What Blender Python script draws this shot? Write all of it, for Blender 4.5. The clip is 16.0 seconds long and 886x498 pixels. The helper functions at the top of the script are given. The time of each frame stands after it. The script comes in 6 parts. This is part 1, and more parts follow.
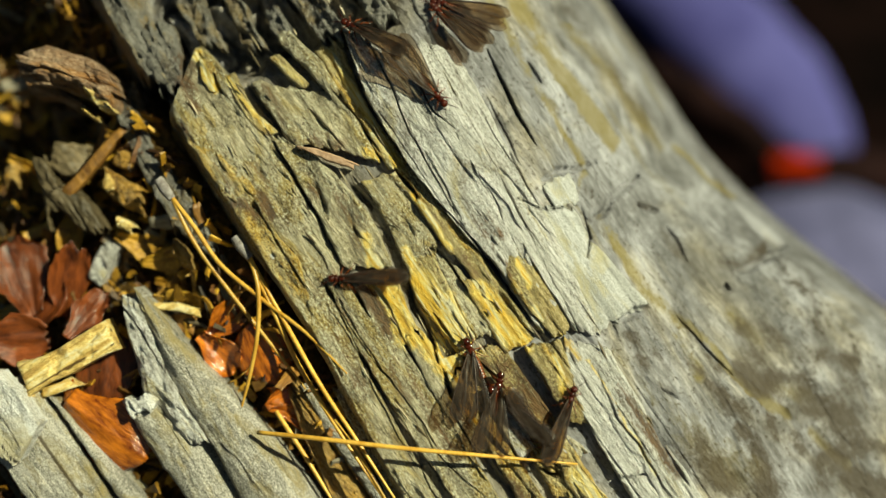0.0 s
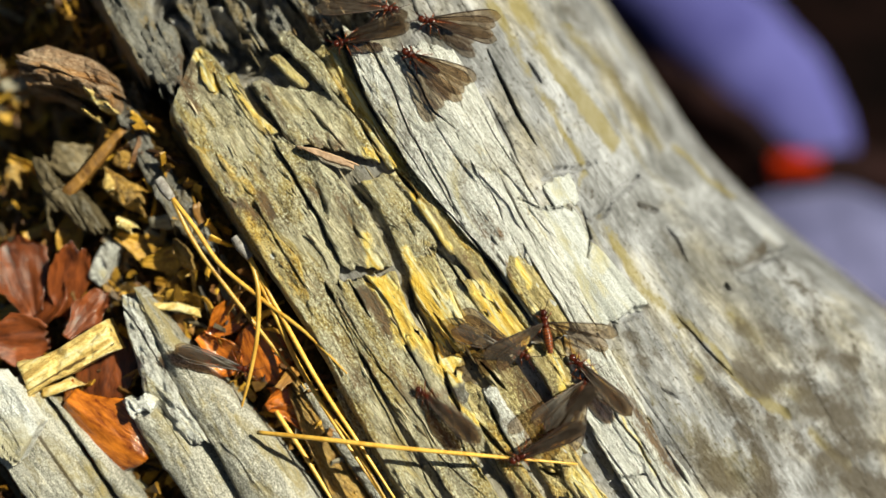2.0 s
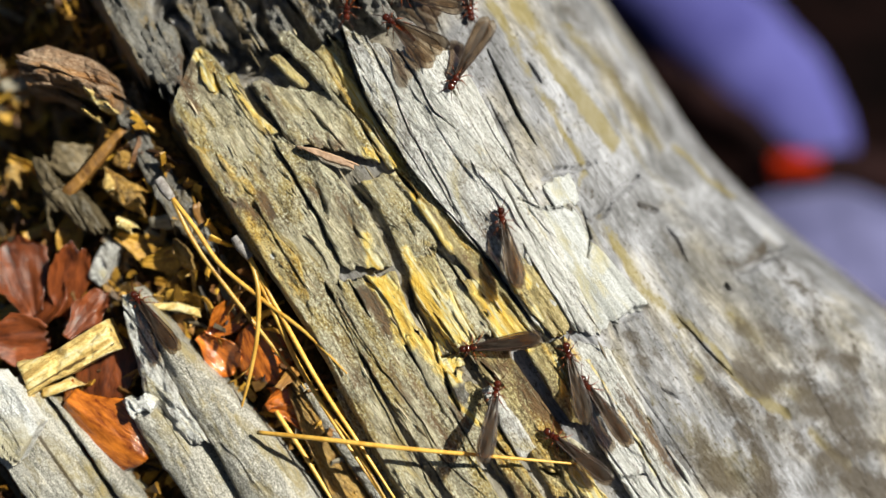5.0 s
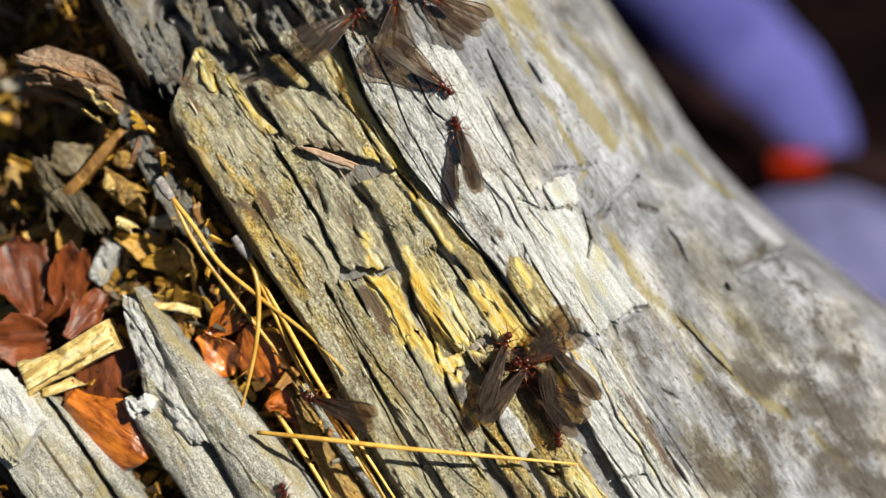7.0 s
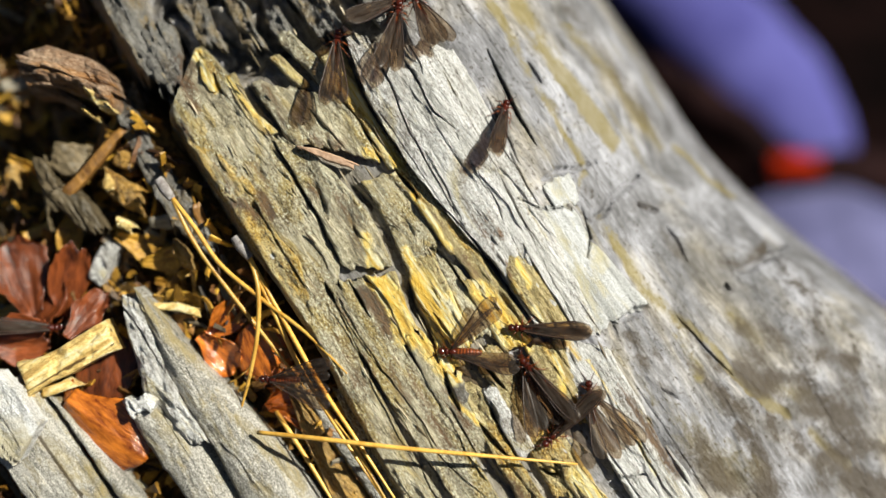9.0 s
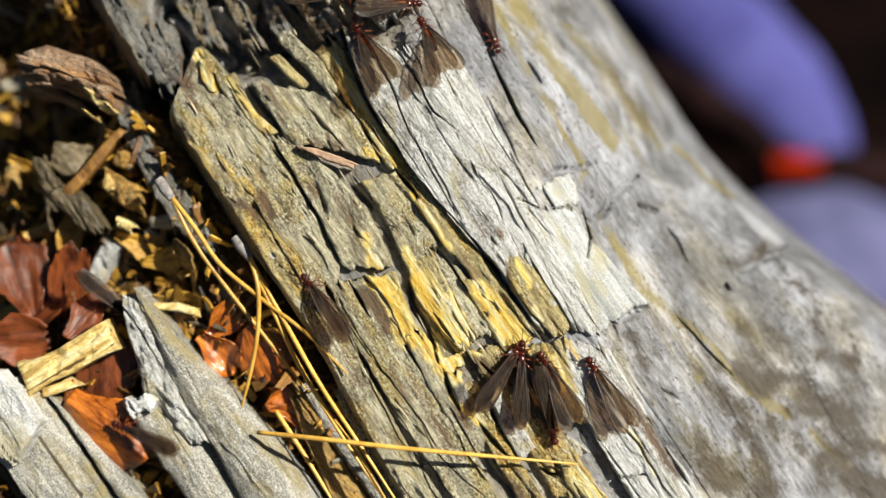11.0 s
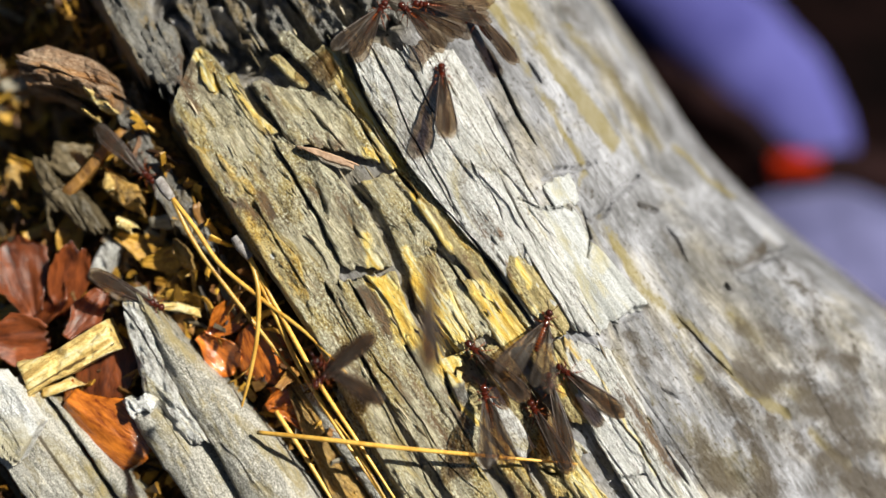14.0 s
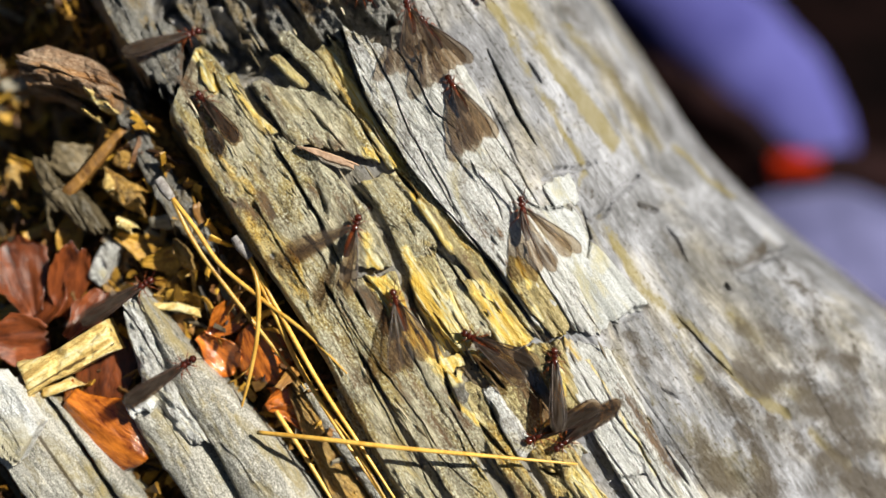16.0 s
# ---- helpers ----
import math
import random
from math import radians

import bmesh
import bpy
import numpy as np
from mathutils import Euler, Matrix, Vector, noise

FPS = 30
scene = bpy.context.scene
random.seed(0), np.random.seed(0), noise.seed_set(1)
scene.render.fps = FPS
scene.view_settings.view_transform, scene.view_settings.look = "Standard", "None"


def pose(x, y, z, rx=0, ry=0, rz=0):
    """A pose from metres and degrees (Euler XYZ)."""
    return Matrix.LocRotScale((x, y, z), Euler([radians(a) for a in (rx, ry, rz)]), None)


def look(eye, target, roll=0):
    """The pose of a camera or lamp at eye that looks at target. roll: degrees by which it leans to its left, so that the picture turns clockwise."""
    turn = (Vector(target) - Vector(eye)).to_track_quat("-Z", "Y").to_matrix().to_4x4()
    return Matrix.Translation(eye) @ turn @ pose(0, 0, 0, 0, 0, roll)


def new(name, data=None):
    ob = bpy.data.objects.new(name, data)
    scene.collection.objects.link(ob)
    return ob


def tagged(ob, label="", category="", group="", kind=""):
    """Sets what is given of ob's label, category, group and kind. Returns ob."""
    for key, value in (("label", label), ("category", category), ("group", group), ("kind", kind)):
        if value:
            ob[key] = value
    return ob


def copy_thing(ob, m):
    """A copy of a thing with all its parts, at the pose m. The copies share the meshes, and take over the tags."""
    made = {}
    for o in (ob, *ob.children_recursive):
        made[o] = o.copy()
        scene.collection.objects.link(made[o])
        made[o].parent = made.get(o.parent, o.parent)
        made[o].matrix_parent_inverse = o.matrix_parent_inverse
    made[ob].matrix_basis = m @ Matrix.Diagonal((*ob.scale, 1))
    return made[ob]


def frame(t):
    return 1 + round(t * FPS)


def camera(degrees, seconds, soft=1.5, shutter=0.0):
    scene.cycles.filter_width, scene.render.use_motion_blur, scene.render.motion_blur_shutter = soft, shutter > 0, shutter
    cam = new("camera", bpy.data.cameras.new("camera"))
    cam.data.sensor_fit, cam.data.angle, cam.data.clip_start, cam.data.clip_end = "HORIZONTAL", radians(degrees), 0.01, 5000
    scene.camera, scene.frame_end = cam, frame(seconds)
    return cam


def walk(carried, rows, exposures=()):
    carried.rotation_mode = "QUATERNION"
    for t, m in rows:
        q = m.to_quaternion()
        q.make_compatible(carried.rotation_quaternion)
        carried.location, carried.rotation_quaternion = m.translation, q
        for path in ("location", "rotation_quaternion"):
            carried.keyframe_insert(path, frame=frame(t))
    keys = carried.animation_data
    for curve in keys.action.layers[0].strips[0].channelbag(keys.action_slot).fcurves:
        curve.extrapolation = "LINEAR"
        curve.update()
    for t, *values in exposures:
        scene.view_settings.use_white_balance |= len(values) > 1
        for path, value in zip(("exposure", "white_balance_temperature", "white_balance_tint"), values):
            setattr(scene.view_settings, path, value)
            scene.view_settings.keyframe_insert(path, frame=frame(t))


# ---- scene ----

# The log's own space: millimetres u along the grain, v across it, w out of its face.
MM = 0.001
R2 = math.sqrt(0.5)
GRAIN = radians(56)
E1, E2, E3 = Vector((1, 0, 0)), Vector((0, R2, R2)), Vector((0, -R2, R2))
FACE = Vector((0, 0, 0.100))
U = E1 * math.cos(GRAIN) - E2 * math.sin(GRAIN)
V = E1 * math.sin(GRAIN) + E2 * math.cos(GRAIN)
LOG = Matrix((U, V, E3)).transposed().to_4x4()
LOG.translation = FACE

# ---- camera ----
EYE = FACE + E3 * 0.180
cam = camera(40, 16.0, soft=1.5, shutter=0.5)
cam.data.dof.use_dof = True
cam.data.dof.focus_distance = 0.180
cam.data.dof.aperture_fstop = 6.0
walk(cam, [(0, look(EYE, FACE)), (16, look(EYE, FACE))],
     [(0, 0.32, 7700, -14), (0.4, 0.92, 7600, -13), (1, 0.80, 7350, -9), (3, 0.66, 6550, 1), (7, 0.66, 6290, 6), (16, 0.69, 6290, 7)])

# ---- light ----
world = bpy.data.worlds.new("sky")
scene.world = world
world.use_nodes = True
SUN = (E1 * 0.64 + E2 * 0.38 + E3 * 0.67).normalized()
sky = world.node_tree.nodes.new("ShaderNodeTexSky")
sky.sky_type, sky.sun_disc = "NISHITA", False
sky.sun_elevation = math.asin(SUN.z)
sky.sun_rotation = math.atan2(SUN.x, SUN.y)
back = world.node_tree.nodes["Background"]
world.node_tree.links.new(sky.outputs[0], back.inputs[0])
back.inputs[1].default_value = 0.022
sun = new("sun", bpy.data.lights.new("sun", "SUN"))
sun.data.energy, sun.data.angle, sun.data.color = 5.0, radians(0.5), (1.0, 0.94, 0.82)
sun.matrix_world = look(FACE + SUN, FACE)


# ---- materials ----
def nodes(name, rough=0.8, spec=0.3):
    m = bpy.data.materials.new(name)
    m.use_nodes = True
    t = m.node_tree
    b = t.nodes["Principled BSDF"]
    b.inputs["Roughness"].default_value = rough
    b.inputs["Specular IOR Level"].default_value = spec
    return m, t, b


def coord(t, stretch, turn=0):
    co = t.nodes.new("ShaderNodeTexCoord")
    mp = t.nodes.new("ShaderNodeMapping")
    mp.vector_type = "TEXTURE"
    mp.inputs["Scale"].default_value = [1 / x for x in stretch]
    mp.inputs["Rotation"].default_value = (0, 0, radians(turn))
    t.links.new(co.outputs["Object"], mp.inputs[0])
    return mp.outputs[0]


def noisy(t, vec, scale, detail=4, rough=0.6, distort=0.0):
    n = t.nodes.new("ShaderNodeTexNoise")
    n.inputs["Scale"].default_value = scale
    n.inputs["Detail"].default_value = detail
    n.inputs["Roughness"].default_value = rough
    n.inputs["Distortion"].default_value = distort
    t.links.new(vec, n.inputs["Vector"])
    return n.outputs["Fac"]


def ramp(t, fac, stops):
    r = t.nodes.new("ShaderNodeValToRGB")
    e = r.color_ramp.elements
    while len(e) < len(stops):
        e.new(0.5)
    for q, (p, col) in zip(e, stops):
        q.position, q.color = p, (*col, 1)
    t.links.new(fac, r.inputs[0])
    return r.outputs[0]


def mix(t, fac, a, b, mode="MIX"):
    n = t.nodes.new("ShaderNodeMix")
    n.data_type, n.blend_type = "RGBA", mode
    for sock, val in ((n.inputs[0], fac), (n.inputs[6], a), (n.inputs[7], b)):
        if isinstance(val, (int, float)):
            sock.default_value = val
        elif isinstance(val, tuple):
            sock.default_value = (*val, 1)
        else:
            t.links.new(val, sock)
    return n.outputs[2]


def bump(t, b, height, dist, strength=1.0):
    n = t.nodes.new("ShaderNodeBump")
    n.inputs["Distance"].default_value = dist
    n.inputs["Strength"].default_value = strength
    t.links.new(height, n.inputs["Height"])
    t.links.new(n.outputs[0], b.inputs["Normal"])


def span(t, fac, lo, hi):
    n = t.nodes.new("ShaderNodeMapRange")
    n.inputs[1].default_value, n.inputs[2].default_value = lo, hi
    t.links.new(fac, n.inputs[0])
    return n.outputs[0]


def wood(name, dark, mid, light, stain, much, rough=0.5, turn=0, blotch=None, pits=0.8):
    """Weathered wood: grain along x, lichen-yellow stains, bleached and pitted patches."""
    m, t, b = nodes(name, rough, 0.5)
    fine = noisy(t, coord(t, (0.11, 1, 1), turn), 2300, 6, 0.76, 0.6)
    broad = noisy(t, coord(t, (0.10, 1, 1), turn), 480, 5, 0.65, 1.2)
    spots = noisy(t, coord(t, (0.6, 1, 1), turn), 3400, 4, 0.72)
    patch = noisy(t, coord(t, (0.30, 1, 1), turn), 170, 6, 0.70, 1.0)
    grime = noisy(t, coord(t, (0.40, 1, 1), turn), 150, 6, 0.74, 1.0)
    pitted = mix(t, 1.0, ramp(t, noisy(t, coord(t, (0.35, 1, 1), turn), 170, 4, 0.6, 0.5), [(0.38, (0, 0, 0)), (0.50, (1, 1, 1))]), (pits, pits, pits), "MULTIPLY")
    col = ramp(t, mix(t, 0.35, mix(t, 0.50, fine, broad), spots), [(0.39, dark), (0.485, mid), (0.59, light)])
    col = mix(t, span(t, patch, much, much + 0.10), col, mix(t, 0.78, col, stain))
    col = mix(t, span(t, grime, 0.53, 0.66), col, mix(t, 1.0, col, (0.40, 0.36, 0.32), "MULTIPLY"))
    if blotch:
        cloud = noisy(t, coord(t, (0.6, 1, 1), turn), 42, 5, 0.7, 0.6)
        col = mix(t, span(t, cloud, 0.44, 0.60), col, mix(t, 1.0, col, blotch, "MULTIPLY"))
    speck = mix(t, span(t, spots, 0.53, 0.60), col, mix(t, 1.0, col, (0.20, 0.17, 0.14), "MULTIPLY"))
    speck = mix(t, span(t, spots, 0.46, 0.38), speck, tuple(min(0.8, 1.1 * x) for x in light))
    col = mix(t, pitted, col, speck)
    # torn golden patches and rotten ones
    streak = noisy(t, coord(t, (0.07, 1, 1), turn), 800, 4, 0.6, 0.8)
    gold = ramp(t, mix(t, 0.3, streak, fine), [(0.33, (0.40, 0.21, 0.03)), (0.43, (0.84, 0.50, 0.05)), (0.51, (0.92, 0.70, 0.19)), (0.60, (0.94, 0.88, 0.60))])
    brown = ramp(t, mix(t, 0.5, streak, spots), [(0.40, (0.025, 0.014, 0.008)), (0.60, (0.20, 0.11, 0.05))])
    for word, tone, much in (("rot", brown, 0.9), ("fresh", gold, 0.92)):
        mask = t.nodes.new("ShaderNodeAttribute")
        mask.attribute_name = word
        edge = t.nodes.new("ShaderNodeMath")
        edge.operation = "MULTIPLY_ADD"
        t.links.new(mix(t, 0.4, streak, spots), edge.inputs[0])
        edge.inputs[1].default_value = 1.6
        t.links.new(mask.outputs["Fac"], edge.inputs[2])
        col = mix(t, span(t, edge.outputs[0], 1.05, 1.35), col, mix(t, much, col, tone))
    t.links.new(col, b.inputs["Base Color"])
    h = mix(t, mix(t, pitted, (0.12, 0.12, 0.12), (0.62, 0.62, 0.62)), fine, spots)
    bump(t, b, h, 0.0011, 1.0)
    return m


GREY = wood("weathered_grey_wood", (0.08, 0.065, 0.035), (0.375, 0.325, 0.205), (0.84, 0.77, 0.57), (0.44, 0.32, 0.085), 0.485, pits=1.0)
PALE = wood("bleached_wood", (0.13, 0.122, 0.108), (0.62, 0.605, 0.565), (0.93, 0.91, 0.90), (0.56, 0.46, 0.20), 0.55, pits=0.8)
SLATE = wood("eroded_slate_wood", (0.035, 0.033, 0.03), (0.18, 0.17, 0.15), (0.38, 0.36, 0.33), (0.28, 0.19, 0.06), 0.50, pits=1.0)
TAN = wood("mossy_tan_wood", (0.07, 0.045, 0.015), (0.37, 0.285, 0.115), (0.80, 0.67, 0.38), (0.60, 0.36, 0.04), 0.49, pits=1.0)


def flank(name, dark, mid, light, lichen, rough=0.45):
    """Bleached smooth log face: soft mottling, lichen patches, dark damp blotches, specks and painted shade."""
    m, t, b = nodes(name, rough, 0.3)
    fine = noisy(t, coord(t, (0.16, 1, 1)), 1700, 5, 0.7, 0.5)
    soft = noisy(t, coord(t, (0.6, 1, 1)), 120, 6, 0.70, 0.6)
    fur = noisy(t, coord(t, (0.8, 1, 1)), 1500, 4, 0.7)
    moss = noisy(t, coord(t, (0.14, 1, 1)), 95, 6, 0.72, 0.6)
    damp = noisy(t, coord(t, (0.75, 1, 1)), 60, 6, 0.74, 0.4)
    col = ramp(t, mix(t, 0.35, soft, fine), [(0.40, dark), (0.50, mid), (0.62, light)])
    warm = noisy(t, coord(t, (0.5, 1, 1)), 38, 5, 0.65, 0.5)
    col = mix(t, span(t, warm, 0.43, 0.56), col, mix(t, 1.0, col, (1.12, 1.0, 0.72), "MULTIPLY"))
    col = mix(t, span(t, moss, 0.60, 0.72), col, mix(t, 0.80, col, lichen))
    col = mix(t, span(t, mix(t, 0.22, damp, fur), 0.56, 0.63), col, mix(t, 1.0, col, (0.24, 0.20, 0.15), "MULTIPLY"))
    col = mix(t, span(t, fur, 0.58, 0.64), col, mix(t, 1.0, col, (0.35, 0.31, 0.26), "MULTIPLY"))
    # lichen streaks, old damp stains, and shade painted over the lower right
    for name, tone, much, full in (("lichen", lichen, 0.68, 0.62), ("damp", (0.05, 0.036, 0.022), 0.9, 0.74)):
        mask = t.nodes.new("ShaderNodeAttribute")
        mask.attribute_name = name
        broken = t.nodes.new("ShaderNodeMath")
        broken.operation = "MULTIPLY_ADD"
        t.links.new(span(t, mix(t, 0.22, damp, fur), 0.38, 0.60), broken.inputs[0])
        broken.inputs[1].default_value, broken.inputs[2].default_value = 1.3, 0.22
        both = t.nodes.new("ShaderNodeMath")
        both.operation = "MULTIPLY"
        t.links.new(broken.outputs[0], both.inputs[0])
        t.links.new(mask.outputs["Fac"], both.inputs[1])
        col = mix(t, span(t, both.outputs[0], 0.20, full), col, mix(t, much, col, tone))
    t.links.new(col, b.inputs["Base Color"])
    bump(t, b, mix(t, 0.5, fine, fur), 0.0006, 0.8)
    return m


BODY = flank("log_wood", (0.085, 0.082, 0.083), (0.195, 0.192, 0.204), (0.42, 0.417, 0.452), (0.19, 0.145, 0.025))


def speckled(name, dark, mid, light, stain, turn=0, fibre=0.18):
    """Barkless silvery wood: salt-and-pepper grain, few faint long streaks."""
    m, t, b = nodes(name, 0.6, 0.4)
    grit = noisy(t, coord(t, (0.6, 1, 1), turn), 5200, 3, 0.7)
    fine = noisy(t, coord(t, (0.08, 1, 1), turn), 900, 5, 0.7, 0.5)
    soft = noisy(t, coord(t, (0.3, 1, 1), turn), 110, 5, 0.7, 0.8)
    crack = noisy(t, coord(t, (0.035, 1, 1), turn), 700, 2, 0.5, 0.6)
    col = ramp(t, mix(t, fibre, mix(t, 0.42, grit, soft), fine), [(0.42, dark), (0.50, mid), (0.585, light)])
    col = mix(t, span(t, noisy(t, coord(t, (0.4, 1, 1), turn), 210, 5, 0.7, 0.6), 0.49, 0.62), col, mix(t, 0.7, col, stain))
    col = mix(t, span(t, crack, 0.66, 0.70), col, mix(t, 1.0, col, (0.25, 0.22, 0.19), "MULTIPLY"))
    t.links.new(col, b.inputs["Base Color"])
    bump(t, b, mix(t, 0.35, grit, fine), 0.0008, 0.9)
    return m



def plain(name, a, c, scale, rough=0.6, spec=0.4, dist=0.0002, stretch=(1, 1, 1), loose=False):
    """A mottled material; loose: each separate flake has a tone of its own."""
    m, t, b = nodes(name, rough, spec)
    n = noisy(t, coord(t, stretch), scale, 5, 0.65, 0.7)
    n2 = noisy(t, coord(t, stretch), scale * 6, 4, 0.65)
    col = ramp(t, mix(t, 0.35, n, n2), [(0.38, a), (0.60, c)])
    if loose:
        pick = t.nodes.new("ShaderNodeNewGeometry").outputs["Random Per Island"]
        tone = ramp(t, pick, [(0.0, (0.14, 0.11, 0.09)), (0.5, (0.55, 0.5, 0.42)), (0.9, (1.05, 1.0, 0.95)), (1.0, (1.35, 1.4, 1.5))])
    else:
        pick = t.nodes.new("ShaderNodeObjectInfo").outputs["Random"]
        tone = ramp(t, pick, [(0.0, (0.7, 0.7, 0.7)), (1.0, (1.2, 1.2, 1.2))])
    t.links.new(mix(t, 1.0, col, tone, "MULTIPLY"), b.inputs["Base Color"])
    bump(t, b, mix(t, 0.5, n, n2), dist, 0.9)
    return m


SCALE = plain("red_brown_scale", (0.025, 0.006, 0.003), (0.22, 0.055, 0.014), 420, 0.30, 0.5, 0.0005, (0.22, 1, 1))
NEEDLE = plain("dry_needle", (0.52, 0.25, 0.03), (0.80, 0.49, 0.10), 300, 0.35, 0.5, 0.00005)
SHEATH = plain("needle_sheath", (0.12, 0.10, 0.09), (0.34, 0.32, 0.31), 900, 0.9, 0.2)
ORANGE = plain("orange_scale", (0.11, 0.018, 0.004), (0.62, 0.185, 0.02), 380, 0.18, 0.7, 0.0003, (0.22, 1, 1))
FLAKE_GOLD = plain("golden_flakes", (0.18, 0.078, 0.007), (0.62, 0.37, 0.05), 220, 0.5, 0.4, 0.0002, (1, 1, 1), True)
FLAKE_DARK = plain("dark_flakes", (0.035, 0.016, 0.006), (0.17, 0.075, 0.02), 200, 0.6, 0.4, 0.0002, (1, 1, 1), True)
FLAKE_GREY = plain("grey_flakes", (0.06, 0.048, 0.03), (0.27, 0.23, 0.165), 220, 0.7, 0.4, 0.0002, (1, 1, 1), True)
PINK = plain("pink_bark", (0.35, 0.20, 0.12), (0.55, 0.38, 0.26), 400, 0.7, 0.3)
SHAVE_GOLD = plain("golden_shaving", (0.22, 0.105, 0.01), (0.64, 0.39, 0.06), 300, 0.4, 0.5, 0.0003, (0.2, 1, 1))
SHAVE_BROWN = plain("brown_shaving", (0.12, 0.05, 0.012), (0.44, 0.22, 0.05), 300, 0.45, 0.5, 0.0003, (0.2, 1, 1))
SHAVE_GREY = plain("grey_shaving", (0.12, 0.10, 0.07), (0.46, 0.41, 0.32), 300, 0.6, 0.4, 0.0003, (0.2, 1, 1))
FRASS = plain("wood_dust", (0.025, 0.014, 0.006), (0.13, 0.075, 0.02), 300, 0.95, 0.1, 0.0006)
FIBRE = plain("loose_fibres", (0.22, 0.18, 0.10), (0.62, 0.56, 0.42), 300, 0.6, 0.4, 0.0002, (0.2, 1, 1), True)
# the stone's lilac-blue stands for shade under the sky, set as base colour
STONE = plain("shade_blue_stone", (0.085, 0.085, 0.185), (0.21, 0.205, 0.40), 34, 0.9, 0.2, 0.001)
RUST = wood("rusty_wood", (0.035, 0.016, 0.007), (0.30, 0.165, 0.085), (0.76, 0.57, 0.40), (0.48, 0.21, 0.04), 0.52, turn=35)
SHAVE_DULL = plain("dull_rotten_wood", (0.04, 0.03, 0.014), (0.165, 0.125, 0.07), 260, 0.6, 0.4, 0.0003, (0.2, 1, 1))
CHIP = speckled("chip_wood", (0.50, 0.30, 0.08), (0.88, 0.66, 0.24), (0.94, 0.85, 0.55), (0.76, 0.50, 0.12), 88, 0.62)
CREAM = speckled("smooth_bleached_wood", (0.30, 0.30, 0.285), (0.50, 0.50, 0.485), (0.72, 0.72, 0.72), (0.52, 0.46, 0.26), 0, 0.4)
AMBER = wood("amber_wood", (0.08, 0.04, 0.01), (0.40, 0.23, 0.06), (0.68, 0.47, 0.18), (0.58, 0.30, 0.03), 0.47)
SILVER = speckled("silver_wood", (0.10, 0.095, 0.083), (0.345, 0.325, 0.28), (0.74, 0.70, 0.63), (0.34, 0.26, 0.09))
WHITE = speckled("white_wood", (0.28, 0.27, 0.25), (0.66, 0.65, 0.63), (0.88, 0.88, 0.87), (0.50, 0.42, 0.22))
# near-black soil: the shade on the ground is put into its base colour
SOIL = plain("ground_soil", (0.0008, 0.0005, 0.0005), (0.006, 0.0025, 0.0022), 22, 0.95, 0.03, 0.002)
# pale cloth with the violet-blue of skylit shade put into its colour
SHADE_BLUE = plain("shade_blue_cloth", (0.07, 0.066, 0.27), (0.14, 0.134, 0.44), 25, 0.7, 0.2, 0.0005)
HUMP = plain("hump_brown", (0.004, 0.002, 0.002), (0.022, 0.010, 0.010), 60, 0.95, 0.05, 0.002)
RED = plain("red_plastic", (0.30, 0.014, 0.0006), (0.42, 0.024, 0.001), 60, 0.6, 0.05, 0.0001)


# ---- shapes ----
def hashed(i, j, k):
    h = np.sin(i * 127.1 + j * 311.7 + k * 74.7) * 43758.5453
    return h - np.floor(h)


def val(x, y, k=0):
    """Smooth value noise in -1..1."""
    x, y = np.asarray(x, float), np.asarray(y, float)
    i, j = np.floor(x), np.floor(y)
    a, c = x - i, y - j
    a, c = a * a * (3 - 2 * a), c * c * (3 - 2 * c)
    p = hashed(i, j, k) * (1 - a) + hashed(i + 1, j, k) * a
    q = hashed(i, j + 1, k) * (1 - a) + hashed(i + 1, j + 1, k) * a
    return 2 * (p * (1 - c) + q * c) - 1


def fbm(x, y, k=0, n=4):
    return sum(val(x * 2**q + 7.3 * q, y * 2**q + 3.1 * q, k + q) / 2**q for q in range(n))


def ease(x):
    x = np.clip(x, 0, 1)
    return x * x * (3 - 2 * x)


def bend(u, v):
    """How far the log's flank rounds away."""
    a = np.maximum(0, v + 0.12 * u - 8)
    return -0.05 * np.minimum(a, 28) ** 1.77 - 0.8 * np.maximum(0, a - 28)


def crown(u, v):
    """Height of the log's rounding over its flat face."""
    u, v = np.asarray(u, float), np.asarray(v, float)
    w = bend(u, v) - 0.15 * np.maximum(0, v - 40 - 0.0035 * np.maximum(0, u - 5) ** 2) ** 2
    edge = -22.4 - 0.1 * np.maximum(0, u)
    return w - 11 * ease((edge - v) / 4)


def face(u, v):
    """Height of the log's smooth form, which falls away towards its upper end."""
    u, v = np.asarray(u, float), np.asarray(v, float)
    return crown(u, v) - 0.012 * np.maximum(0, -u - 5) ** 1.7 - 0.55 * ease((u - 5) / 45) * bend(u, v)


def grain(u, v, k=0):
    """Relief of long fibres over a crumbly surface."""
    v = v + 0.3 * val(u / 14, v / 6, k + 41) + 0.10 * val(u / 2.2, v / 3, k + 43)
    return 0.07 * val(u / 9, v / 0.6, k) + 0.05 * val(u / 3, v / 0.3, k + 3) + 0.16 * val(u / 18, v / 2.4, k + 5) + 0.15 * fbm(u / 1.4, v / 0.9, k + 6, 3)


def splits(u, v, k=0):
    """Depth of thin, long, nearly straight drying cracks."""
    v = v + 0.25 * val(u / 9, v / 5, k + 45) + 0.07 * val(u / 1.6, v / 2, k + 46)
    line = np.abs(val(u / 45, v / 2.3, k + 7) + 0.05 * val(u / 4, v / 1.2, k + 8))
    return 1.1 * np.clip(1 - line / 0.05, 0, 1) * ease((val(u / 14, v / 3, k + 10) + 0.1) / 0.25)


